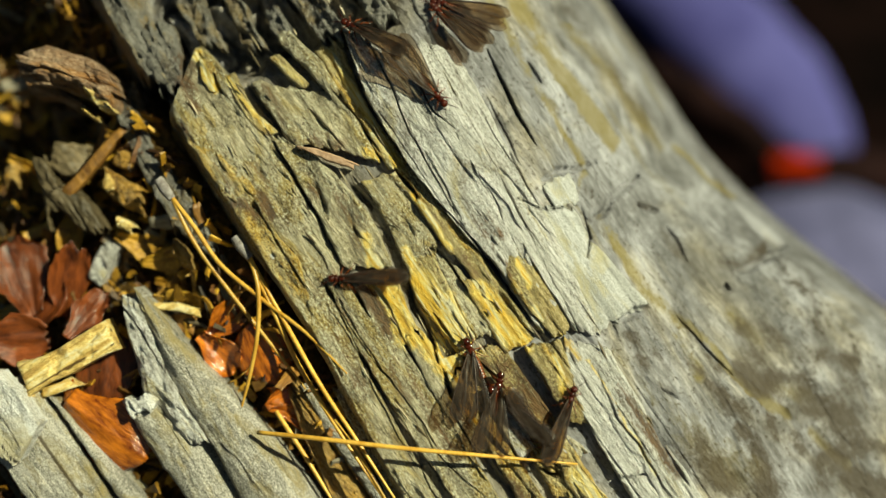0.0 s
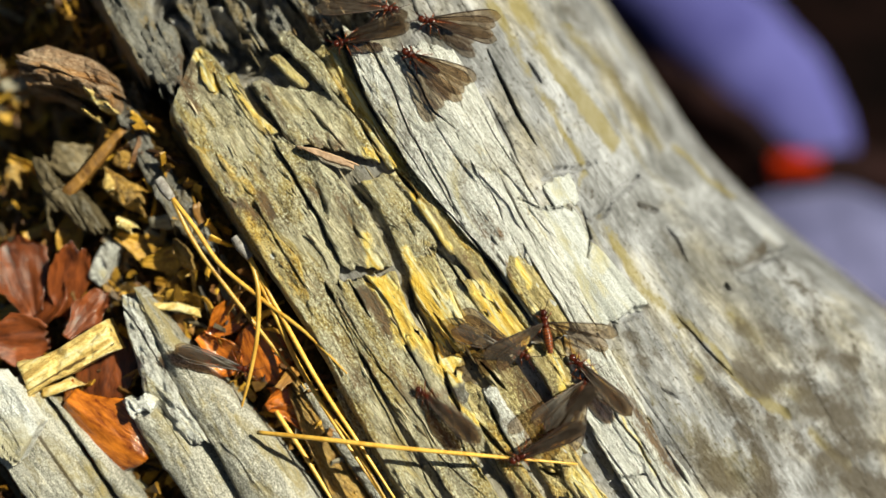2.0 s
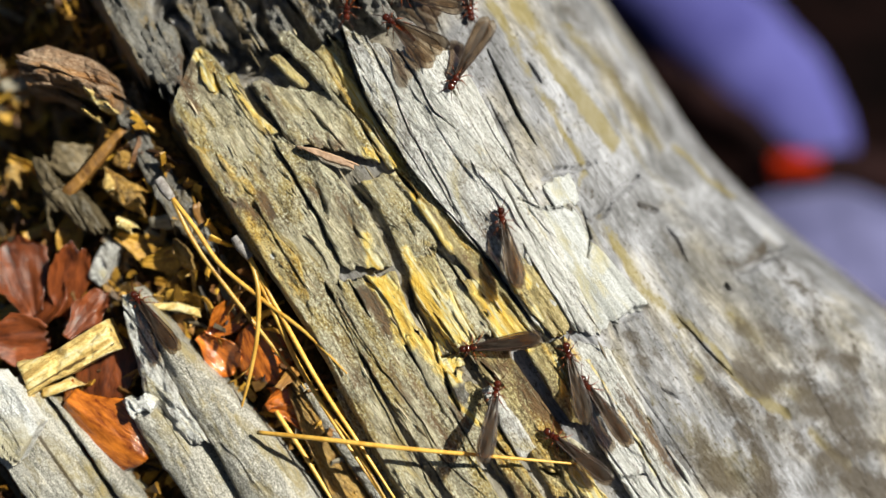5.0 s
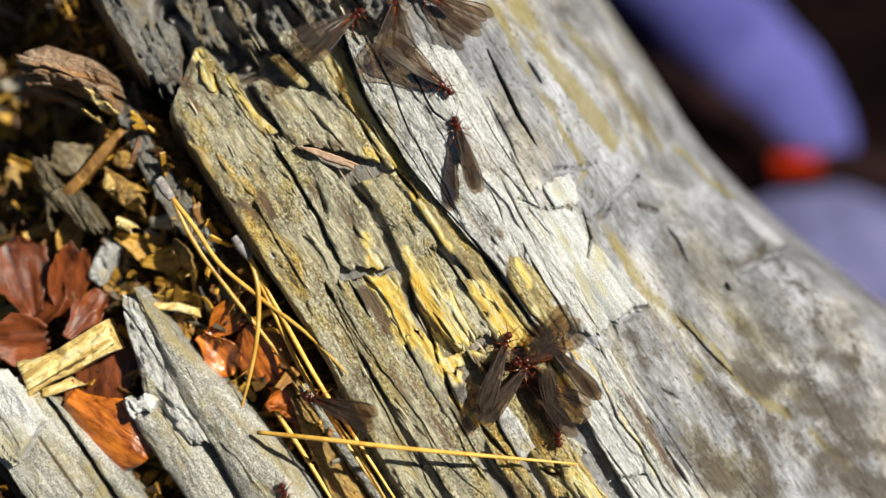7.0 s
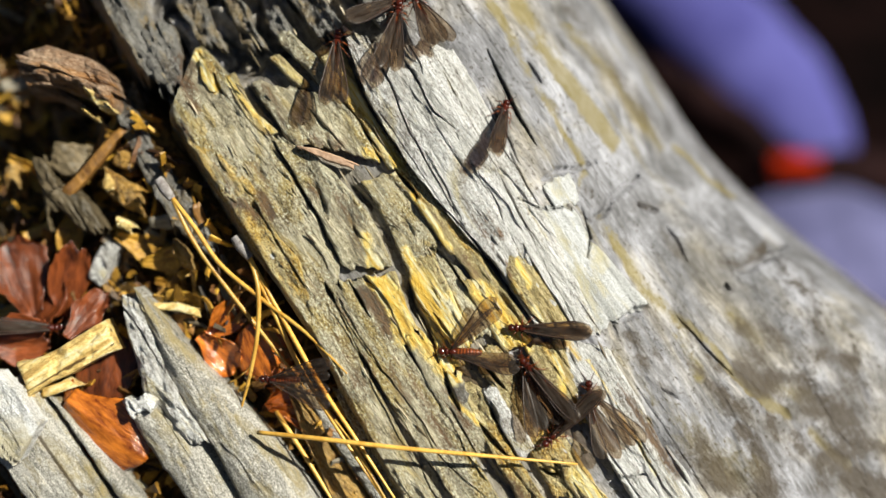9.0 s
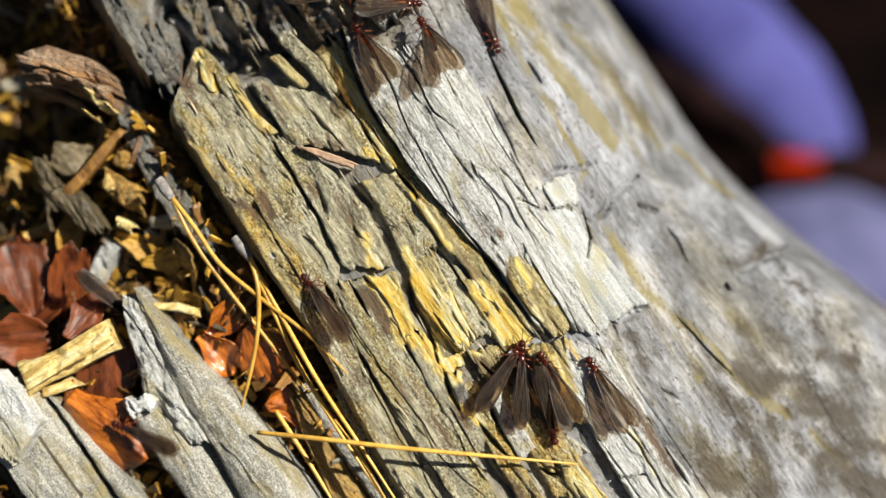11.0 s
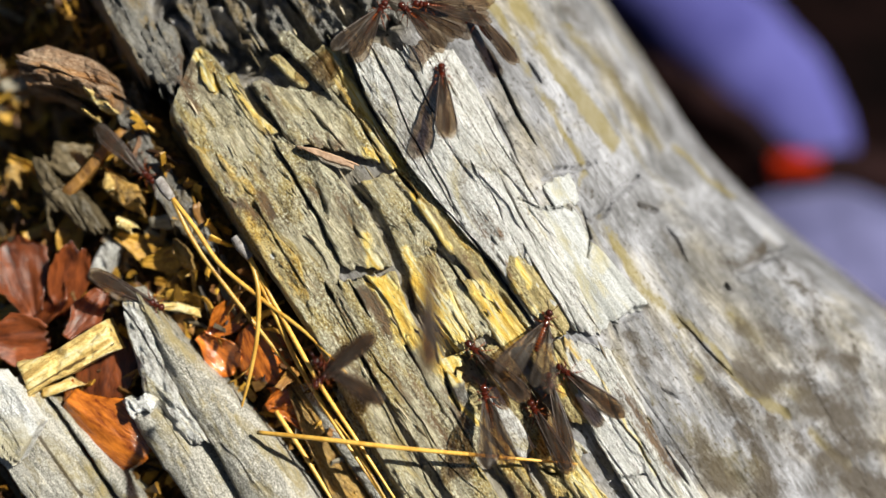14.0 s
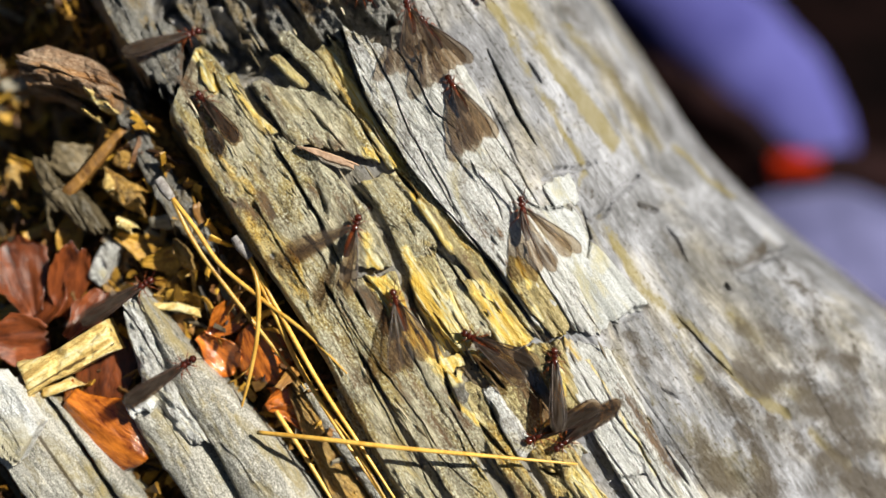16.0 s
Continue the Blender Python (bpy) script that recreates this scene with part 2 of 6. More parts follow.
def link(name, verts, faces, mat, parent=None, label="", smooth=True, flat_from=None):
    me = bpy.data.meshes.new(name)
    me.from_pydata([tuple(p) for p in verts], [], faces)
    me.materials.append(mat)
    if smooth:
        me.shade_smooth()
    if flat_from is not None:
        me.polygons.foreach_set("use_smooth", [i < flat_from for i in range(len(me.polygons))])
    me.update()
    ob = new(name, me)
    ob.parent = parent
    if label:
        tagged(ob, label)
    return ob


def sheet_faces(n, m, base=0):
    return [(base + i * m + j, base + i * m + j + 1, base + (i + 1) * m + j + 1, base + (i + 1) * m + j) for i in range(n - 1) for j in range(m - 1)]


def along(points, s):
    p = np.array(points, float)
    d = np.r_[0, np.cumsum(np.hypot(*np.diff(p, axis=0).T))]
    x = s * d[-1]
    return np.stack([np.interp(x, d, p[:, 0]), np.interp(x, d, p[:, 1])], -1)


def strip(name, left, right, lift, thick, mat, seed, parent, tilt=0.0, rag=0.5, torn=2.0, relief=1.0, base=None, lumps=0.0, hump=0.0, grow=0.0, turn=0.0):
    """A split-off slat of wood between two edges, with torn ends and fibrous top."""
    span_u = max(np.hypot(*(np.array(left[0]) - left[-1])), 2.0)
    wide = max(np.hypot(*(np.array(p) - q)) for p, q in zip(left, right))
    n, m = int(min(260, max(14, span_u / 0.34))), int(min(80, max(7, wide / 0.17)))
    s = np.linspace(0, 1, n)
    a, c = along(left, s), along(right, s)
    k = seed * 17.3
    a += np.stack([0 * s, rag * (0.5 * val(s * span_u / 3.5, k) + 0.35 * val(s * span_u / 0.9, k + 9))], -1)
    c += np.stack([0 * s, rag * (0.5 * val(s * span_u / 3.5, k + 4) + 0.35 * val(s * span_u / 0.9, k + 13))], -1)
    a[:, 1] -= grow
    c[:, 1] += grow
    f = np.linspace(0, 1, m)
    g = a[:, None] * (1 - f[None, :, None]) + c[:, None] * f[None, :, None]
    u, v = g[..., 0], g[..., 1]
    e = torn * (val(f * wide / 1.1, k + 21) + 0.6 * val(f * wide / 0.4, k + 25))
    e2 = torn * (val(f * wide / 1.1, k + 31) + 0.6 * val(f * wide / 0.4, k + 35))
    u = u + (1 - s[:, None]) ** 6 * e + s[:, None] ** 6 * e2
    gu = u * math.cos(radians(turn)) + v * math.sin(radians(turn))
    gv = v * math.cos(radians(turn)) - u * math.sin(radians(turn))
    edge = np.minimum(np.minimum(f, 1 - f)[None] * wide / 0.5, 1) + 0 * u
    w = (face(u, v) if base is None else base) + (np.interp(s, (0, 1), lift)[:, None] if isinstance(lift, tuple) else lift) + tilt * (f[None] - 0.5) + relief * grain(gu, gv, seed) - min(1.0, relief) * splits(gu, gv, seed) - 0.35 * (1 - edge) ** 2
    w = w + 0.3 * relief * val(u / 6, v / 3, seed + 2)
    w = w + 0.30 * relief * ease((val(gu / 14, gv / 2.6, seed + 60) + 0.3 * val(gu / 3, gv / 0.8, seed + 61) - 0.1) / 0.08)
    w = w + lumps * (fbm(u / 4.0, v / 2.2, seed + 50) + 0.45 * fbm(u / 1.1, v / 0.8, seed + 51, 3)) - hump * (2 * f[None] - 1) ** 2
    if base is None:
        for pts, width, depth in CRACKS:
            w = w - groove(u, v + 0.12 * val(u / 2.5, 0, 3), pts, width, depth)
    ends = np.minimum(s, 1 - s)[:, None] * span_u
    w = w - 0.4 * np.clip(1 - ends / 1.2, 0, 1)
    top = np.stack([u, v, w], -1).reshape(-1, 3)
    ring = [j for j in range(m)] + [i * m + m - 1 for i in range(1, n)] + [(n - 1) * m + j for j in range(m - 2, -1, -1)] + [i * m for i in range(n - 2, 0, -1)]
    low = top[ring] - [0, 0, thick]
    faces = sheet_faces(n, m)
    q, b0 = len(ring), n * m
    for i in range(q):
        j = (i + 1) % q
        faces.append((ring[j], ring[i], b0 + i, b0 + j))
    faces.append(tuple(b0 + i for i in range(q)))
    ob = link(name, np.r_[top, low] * MM, faces, mat, parent, flat_from=(n - 1) * (m - 1))
    if base is None:
        for word, marks in (("fresh", FRESH), ("rot", ROT)):
            mask = marked(u, v, marks, 81).ravel()
            layer = ob.data.attributes.new(word, "FLOAT", "POINT")
            layer.data.foreach_set("value", np.r_[mask, mask[ring]].astype(np.float32))
    return ob


def groove(u, v, points, width, depth):
    """Depth of a crack along a line of points."""
    best = np.zeros(u.shape)
    last = len(points) - 1
    for i, ((a, b), (c, d)) in enumerate(zip(points, points[1:])):
        x, y = c - a, d - b
        t = np.clip(((u - a) * x + (v - b) * y) / (x * x + y * y), 0, 1)
        open_here = width * (0.15 + 0.85 * np.sin(np.pi * np.clip((i + t) / last, 0.03, 0.97)))
        best = np.maximum(best, np.clip(1 - np.hypot(u - a - t * x, v - b - t * y) / open_here, 0, 1))
    return depth * best**0.7


# ---- log ----
log = tagged(new("log"), "weathered grey split log with cracked bleached wood", "log", kind="structure")
log.matrix_world = LOG


CRACKS, LICHEN, DAMP_SHADE, FRESH, ROT = [], [], [], [], []


def crack(points, width, depth):
    """A drying crack or a ledge's deep joint along a line on the log."""
    CRACKS.append((points, width, depth))


def lichen(points, width, strength):
    """A yellow-green lichen streak."""
    LICHEN.append((points, width, strength))


def damp(points, width, strength):
    """An old dark damp stain; the wide faint ones paint shade on the lower right."""
    DAMP_SHADE.append((points, width, strength))


def fresh(points, width, strength):
    """Freshly torn golden wood."""
    FRESH.append((points, width, strength))


def rot(points, width, strength):
    """Brown rotten or grimy wood."""
    ROT.append((points, width, strength))


def near_line(u, v, points, width):
    """1 on a line of points, falling to 0 at the given distance from it."""
    best = np.zeros(u.shape)
    for (a, b), (c, d) in zip(points, points[1:]):
        x, y = c - a, d - b
        t = np.clip(((u - a) * x + (v - b) * y) / (x * x + y * y), 0, 1)
        best = np.maximum(best, 1 - np.hypot(u - a - t * x, v - b - t * y) / width)
    return np.clip(best, 0, 1)


def marked(u, v, marks, k):
    """Strength of marks along their lines, with uneven edges."""
    du = u + 1.5 * val(u / 5, v / 3, k)
    dv = v + 0.5 * val(u / 4, v / 2, k + 1) + 0.25 * val(u / 1.2, v / 0.9, k + 2)
    return np.max([q * near_line(du, dv, p, 1.5 * w) ** 0.7 for p, w, q in marks], axis=0)


crack([(-41.9, -13.9), (-39.9, -14.5), (-38.4, -14.7)], 0.37, 2.4)
crack([(-37.5, -10.7), (-32.3, -10.4), (-27.2, -10.2)], 0.33, 2.4)
crack([(-28.0, -12.2), (-21.4, -12.4), (-14.1, -12.9), (-6.0, -13.9)], 0.34, 2.4)
crack([(-32.3, 8.0), (-24.7, 7.1), (-16.6, 5.5), (-8.1, 4.9), (-1.8, 4.3)], 0.13, 3.2)
crack([(-27.8, 10.7), (-22.5, 10.7), (-17.8, 10.1), (-13.8, 11.2)], 0.15, 1.8)
crack([(-14.8, 6.0), (-7.1, 5.4), (-1.2, 4.4)], 0.1, 1.2)
crack([(-6.7, 3.3), (0.7, 4.2), (7.2, 4.8), (12.6, 4.7), (18.3, 4.9)], 0.23, 3.2)
crack([(2.9, 4.5), (8.3, 5.1), (15.1, 4.6)], 0.17, 2.0)
crack([(-16.1, -6.3), (-13.1, -5.7), (-10.8, -5.0)], 0.61, 2.4)
crack([(-13.6, 0.7), (-10.9, 1.1), (-8.3, 1.3)], 0.41, 2.4)
crack([(-1.6, -2.2), (-0.4, -0.9), (3.1, -0.5), (7.2, -0.4)], 0.27, 2.0)
crack([(-3.8, -14.2), (-0.8, -14.5), (2.1, -14.7)], 0.34, 2.4)
crack([(-5.7, -17.2), (-3.9, -17.6), (-2.5, -17.7)], 0.41, 2.4)
crack([(-2.8, -19.0), (1.3, -18.9), (5.4, -19.0), (11.3, -20.1), (16.5, -20.6), (19.4, -21.1), (25.1, -21.2)], 0.11, 2.4)
crack([(13.6, -17.1), (19.2, -16.9), (24.5, -17.1)], 0.12, 2.0)
crack([(1.1, -7.0), (5.0, -8.5), (9.3, -8.7), (13.6, -9.9)], 0.75, 2.8)
crack([(7.0, -6.6), (9.7, -6.4), (12.3, -6.2)], 0.27, 1.2)
crack([(22.7, -6.8), (24.2, -7.3), (25.8, -7.7)], 0.61, 2.4)
crack([(24.5, -9.9), (27.3, -9.9), (30.8, -9.1)], 0.54, 2.4)
crack([(14.9, -9.9), (18.6, -11.1), (21.3, -11.3)], 0.34, 2.4)
crack([(6.2, -18.7), (11.0, -19.4), (14.9, -19.5)], 0.15, 1.2)
crack([(8.0, -17.9), (11.5, -17.2), (13.6, -17.1)], 0.17, 1.2)
crack([(18.7, -17.0), (23.3, -17.6), (27.7, -17.1), (35.1, -15.0)], 0.1, 1.6)
crack([(16.9, -4.7), (20.7, -4.3), (22.4, -3.9)], 0.34, 2.4)
crack([(26.3, 9.2), (35.1, 7.2), (40.4, 7.7), (45.3, 7.4), (50.2, 7.2)], 0.2, 1.2)
crack([(41.7, 1.9), (43.3, 3.7), (44.8, 7.0)], 0.27, 1.2)
crack([(34.9, -6.3), (36.7, -5.5), (37.4, -4.2)], 0.41, 2.4)
crack([(-4.1, 10.5), (-0.8, 10.2), (2.1, 9.3)], 0.14, 0.8)
crack([(-27.7, -0.1), (-22.1, 0.3), (-17.3, 0.3)], 0.24, 1.6)
crack([(0.3, -26.3), (1.1, -25.1), (0.9, -26.2)], 0.27, 1.2)
crack([(-21.2, 22.7), (-15.6, 21.5), (-9.9, 20.7), (-5.0, 20.5)], 0.34, 4.0)
crack([(-0.3, 18.0), (-0.1, 20.8), (1.3, 23.8), (2.1, 27.4)], 0.48, 1.8)
crack([(-0.3, 13.2), (3.2, 15.2), (4.7, 18.0), (5.7, 21.2)], 0.2, 1.2)
crack([(8.8, 20.6), (9.3, 23.5), (8.0, 26.2), (7.8, 32.6)], 0.61, 1.8)
crack([(11.3, 29.4), (13.1, 30.8), (14.1, 32.1)], 0.48, 1.3)
crack([(29.7, 37.4), (30.5, 42.0), (32.2, 48.5)], 0.61, 3.2)
crack([(30.2, 34.0), (30.5, 34.4)], 0.68, 3.2)
crack([(28.7, 24.1), (35.4, 24.8), (41.3, 26.0)], 0.24, 1.2)
crack([(23.7, 15.8), (23.9, 18.5), (24.5, 21.1)], 0.68, 2.0)
crack([(-15.5, 18.2), (-8.3, 17.4), (-3.2, 16.5)], 0.17, 1.0)
crack([(6.8, 20.9), (11.0, 19.5), (13.2, 17.4)], 0.27, 1.2)
crack([(8.2, 26.4), (8.1, 29.7), (8.1, 35.2)], 0.34, 1.0)
crack([(35.7, 15.3), (38.3, 16.7)], 0.27, 1.0)
crack([(16.9, 31.7), (20.1, 31.6), (23.0, 31.0)], 0.34, 1.0)
crack([(-16.6, 27.1), (-14.7, 26.9), (-12.5, 27.0)], 0.34, 1.2)
crack([(-6.3, 16.5), (-0.9, 15.4), (3.1, 15.3)], 0.2, 1.2)
lichen([(-28.0, 27.8), (-22.0, 27.1), (-14.9, 26.4), (-5.9, 25.6), (1.5, 25.4)], 0.77, 0.9199999999999999)
lichen([(-26.2, 31.8), (-16.9, 30.8), (-8.6, 31.2), (1.3, 31.8)], 1.29, 1)
lichen([(-18.2, 37.4), (-6.5, 38.6), (1.1, 39.3), (5.3, 39.4)], 1.29, 0.69)
lichen([(9.8, 23.1), (17.1, 22.5), (23.7, 22.1), (30.2, 24.8)], 0.88, 1)
lichen([(30.2, 24.8), (40.8, 26.5), (52.1, 29.8)], 0.65, 1)
lichen([(-10.5, 13.8), (-6.0, 13.8), (-0.8, 13.3)], 0.7, 0.9199999999999999)
lichen([(8.6, 41.7), (14.6, 44.1), (20.6, 46.4)], 0.7, 0.69)
lichen([(-21.1, 47.5), (-10.3, 47.2), (0.7, 44.5)], 0.77, 0.575)
lichen([(30.7, 22.5), (36.3, 21.7)], 1.18, 0.575)
lichen([(34.3, 32.0), (39.1, 32.9)], 1.47, 0.575)
lichen([(56.1, 31.6), (63.1, 33.7)], 0.88, 0.8049999999999999)
lichen([(47.2, 31.1), (51.3, 35.2)], 1.47, 0.575)
lichen([(44.3, 14.5), (53.3, 16.9)], 2.36, 0.69)
lichen([(28.8, 12.7), (40.6, 15.0), (53.6, 20.1)], 2.06, 0.40249999999999997)
lichen([(3.0, 24.9), (3.4, 22.2), (4.0, 20.7)], 0.59, 0.69)
damp([(36.2, 31.8), (38.1, 32.6)], 1.4, 0.7)
damp([(39.8, 33.8), (42.5, 35.0)], 1.8, 0.8)
damp([(40.8, 30.9), (45.7, 31.7)], 2.9, 1)
damp([(43.0, 35.6), (45.8, 36.4)], 2.2, 0.8)
damp([(48.9, 35.9), (53.4, 34.4)], 2.7, 1)
damp([(41.8, 28.0), (45.8, 29.0)], 2.0, 1)
damp([(50.8, 27.1), (53.5, 27.1)], 1.4, 0.92)
damp([(47.6, 21.4), (49.0, 21.6)], 1.2, 0.8)
damp([(45.8, 14.4), (49.2, 14.9), (53.5, 15.7)], 3.1, 1)
damp([(55.7, 17.2), (58.5, 20.2)], 4.3, 0.69)
damp([(61.9, 28.5), (60.9, 33.0), (60.4, 36.7)], 3.1, 0.92)
damp([(57.4, 35.3), (59.7, 35.7)], 1.7, 0.69)
damp([(44.1, 12.6), (46.4, 13.1)], 2.0, 0.92)
damp([(35.0, 14.9), (37.6, 16.7)], 0.8, 0.7)
damp([(26.8, 15.9), (28.7, 15.3)], 1.0, 1)
damp([(30.1, 15.1), (32.1, 15.0)], 1.2, 1)
damp([(34.6, 21.4), (37.7, 22.2)], 1.1, 0.6)
damp([(40.2, 22.4), (42.7, 23.0)], 1.3, 0.57)
damp([(28.1, 35.5), (29.9, 44.4)], 1.0, 0.7)
damp([(5.2, 23.3), (9.4, 23.4), (10.2, 21.8)], 1.2, 0.7)
damp([(11.5, 29.2), (13.9, 31.8)], 1.0, 0.8)
damp([(25.5, 20.4), (28.6, 21.3)], 1.8, 0.5)
damp([(18.3, 30.4), (22.6, 30.5)], 1.3, 0.6)
damp([(-20.7, 39.3), (-6.0, 39.5), (4.7, 39.8)], 2.4, 0.5)
damp([(9.3, 48.6), (18.9, 47.6)], 1.5, 0.4)
# wide faint marks: shade of the lower-right flank, put into the colour
damp([(37.7, 31.9), (54.8, 34.2)], 7.7, 0.19)
damp([(47.4, 13.8), (56.6, 18.6)], 6.6, 0.3)
damp([(55.4, 29.0), (64.7, 34.2)], 8.8, 0.52)
damp([(39.0, 39.9), (49.1, 43.6)], 6.6, 0.26)
damp([(48.8, 37.2), (57.7, 38.7)], 6.6, 0.52)
damp([(28.5, 24.1), (38.6, 25.1)], 0.9, 0.6)
damp([(30.7, 27.3), (35.0, 28.0)], 1.1, 0.4)
damp([(32.1, 17.6), (34.7, 17.8)], 1.0, 0.5)
damp([(43.3, 22.6), (46.7, 24.1)], 1.4, 0.52)
damp([(50.6, 36.9), (54.0, 37.5)], 1.7, 0.57)
damp([(47.2, 33.3), (48.8, 34.2)], 1.4, 0.69)
damp([(-11.7, 26.4), (-7.6, 26.3)], 0.9, 0.5)
damp([(4.8, 29.7), (8.1, 29.7)], 1.1, 0.4)
# three more wide marks that paint shade on the far right flank
damp([(44.5, 40.6), (52.1, 42.2), (62.6, 41.6)], 6, 0.39)
damp([(58.6, 33.4), (65.0, 34.7), (71.2, 35.9)], 6, 0.43)
damp([(56.6, 42.4), (69.7, 36.7)], 6, 0.43)
damp([(54.6, 34.6), (57.0, 37.8)], 2.0, 1)
damp([(46.2, 39.3), (51.3, 43.4)], 2.1, 0.8)
damp([(62.2, 36.9), (65.6, 39.9)], 2.1, 1)
damp([(64.7, 33.0), (70.1, 35.8)], 2.2, 1)
damp([(53.8, 29.1), (56.9, 29.2)], 1.3, 0.92)
fresh([(-2.9, -10.6), (2.0, -10.3), (7.6, -11.4)], 1.68, 1.0)
fresh([(2.1, -5.7), (8.0, -6.0), (14.1, -5.1)], 1.9, 1.0)
fresh([(5.8, -3.3), (10.7, -3.8)], 1.12, 0.8)
fresh([(8.2, 1.1), (15.2, 1.0), (18.4, 1.8)], 1.68, 0.95)
fresh([(9.9, -9.1), (15.1, -8.6)], 1.9, 1.0)
fresh([(-39.9, -12.9), (-33.8, -12.6), (-28.7, -11.5)], 0.72, 0.55)
fresh([(-44.8, -14.5), (-39.6, -15.6)], 0.81, 0.8)
fresh([(-37.5, -4.6), (-32.5, -3.6)], 0.5, 0.4)
fresh([(-34.3, 2.7), (-25.3, 1.9), (-14.1, 1.5)], 1.08, 0.5)
fresh([(-21.8, -8.1), (-15.3, -3.3)], 0.72, 0.5)
fresh([(-18.3, -1.2), (-14.1, 0.2)], 0.9, 0.7)
fresh([(-8.6, 0.9), (1.4, 0.7)], 0.54, 0.8)
fresh([(-8.0, -8.7), (-3.8, -9.9)], 0.9, 0.6)
fresh([(18.7, -11.0), (24.5, -9.9)], 0.56, 0.7)
fresh([(23.2, 4.6), (28.0, 2.9)], 0.56, 0.7)
fresh([(37.5, -2.5), (43.0, -1.2)], 1.01, 0.8)
fresh([(25.8, 8.5), (35.6, 7.9), (45.3, 7.4)], 0.34, 0.5)
fresh([(7.9, 8.1), (11.2, 8.0)], 0.56, 0.75)
fresh([(13.8, 6.4), (16.2, 6.0)], 0.56, 0.75)
fresh([(8.8, 5.7), (10.3, 5.7)], 0.45, 0.7)
fresh([(13.9, 2.8), (18.5, 5.2)], 0.67, 0.5)
fresh([(21.1, 7.5), (25.1, 7.4)], 0.9, 0.6)
fresh([(-4.0, -4.3), (0.2, -5.6)], 0.72, 0.6)
fresh([(5.3, -7.0), (7.6, -6.5)], 0.78, 0.9)
rot([(-34.9, -8.8), (-29.4, -9.3)], 1.4, 0.5)
rot([(-24.6, -6.2), (-21.3, -4.3)], 1.5, 0.45)
rot([(-14.3, -9.0), (-6.8, -9.9)], 1.6, 0.5)
rot([(-25.7, -16.7), (-22.6, -16.7)], 1.0, 0.4)
rot([(-42.7, -18.4), (-38.7, -18.8)], 1.6, 0.6)
rot([(-30.5, -20.8), (-25.5, -21.0)], 1.4, 0.5)
rot([(9.4, -15.8), (15.0, -16.5)], 1.2, 0.45)
rot([(17.5, -11.2), (24.2, -11.7)], 1.4, 0.5)
rot([(31.0, -12.2), (36.8, -11.1)], 1.6, 0.5)
rot([(22.2, 1.7), (26.2, 1.6)], 1.2, 0.5)
rot([(-5.3, 1.2), (-0.7, 2.1)], 0.9, 0.4)
rot([(2.3, 2.1), (6.5, 2.3)], 1.0, 0.45)
rot([(6.3, 6.5), (12.3, 3.4)], 0.8, 0.4)
rot([(2.4, -20.2), (9.8, -21.1)], 1.2, 0.4)
rot([(18.2, -20.7), (24.2, -20.8)], 1.2, 0.4)
rot([(-2.1, -12.6), (5.8, -12.9)], 1.5, 0.95)
rot([(-37.3, -22.9), (-31.5, -25.7)], 2.0, 0.55)
rot([(-24.0, -21.9), (-20.7, -20.0)], 1.5, 0.6)
rot([(19.2, -1.3), (27.6, -0.8)], 2.4, 0.6)
rot([(16.4, -5.4), (19.4, -2.4)], 1.5, 0.6)
rot([(5.5, -6.6), (14.4, -6.1)], 0.8, 0.9)
rot([(-21.4, -18.0), (-18.2, -18.5)], 1.0, 0.7)
rot([(12.2, -14.7), (24.5, -15.9)], 1.5, 0.45)
rot([(6.4, -18.8), (16.3, -20.5)], 1.0, 0.4)
rot([(-6.4, -18.3), (-0.4, -18.3)], 1.5, 0.35)
rot([(-46.5, -16.1), (-43.4, -16.4)], 1.5, 0.7)
rot([(-1.1, 7.4), (3.0, 7.6)], 1.2, 0.5)
rot([(24.8, -2.0), (32.2, 0.1)], 1.6, 0.5)
rot([(32.2, 10.3), (47.3, 10.2)], 1.2, 0.6)
rot([(-19.2, -11.8), (-16.8, -11.3)], 1.0, 0.5)


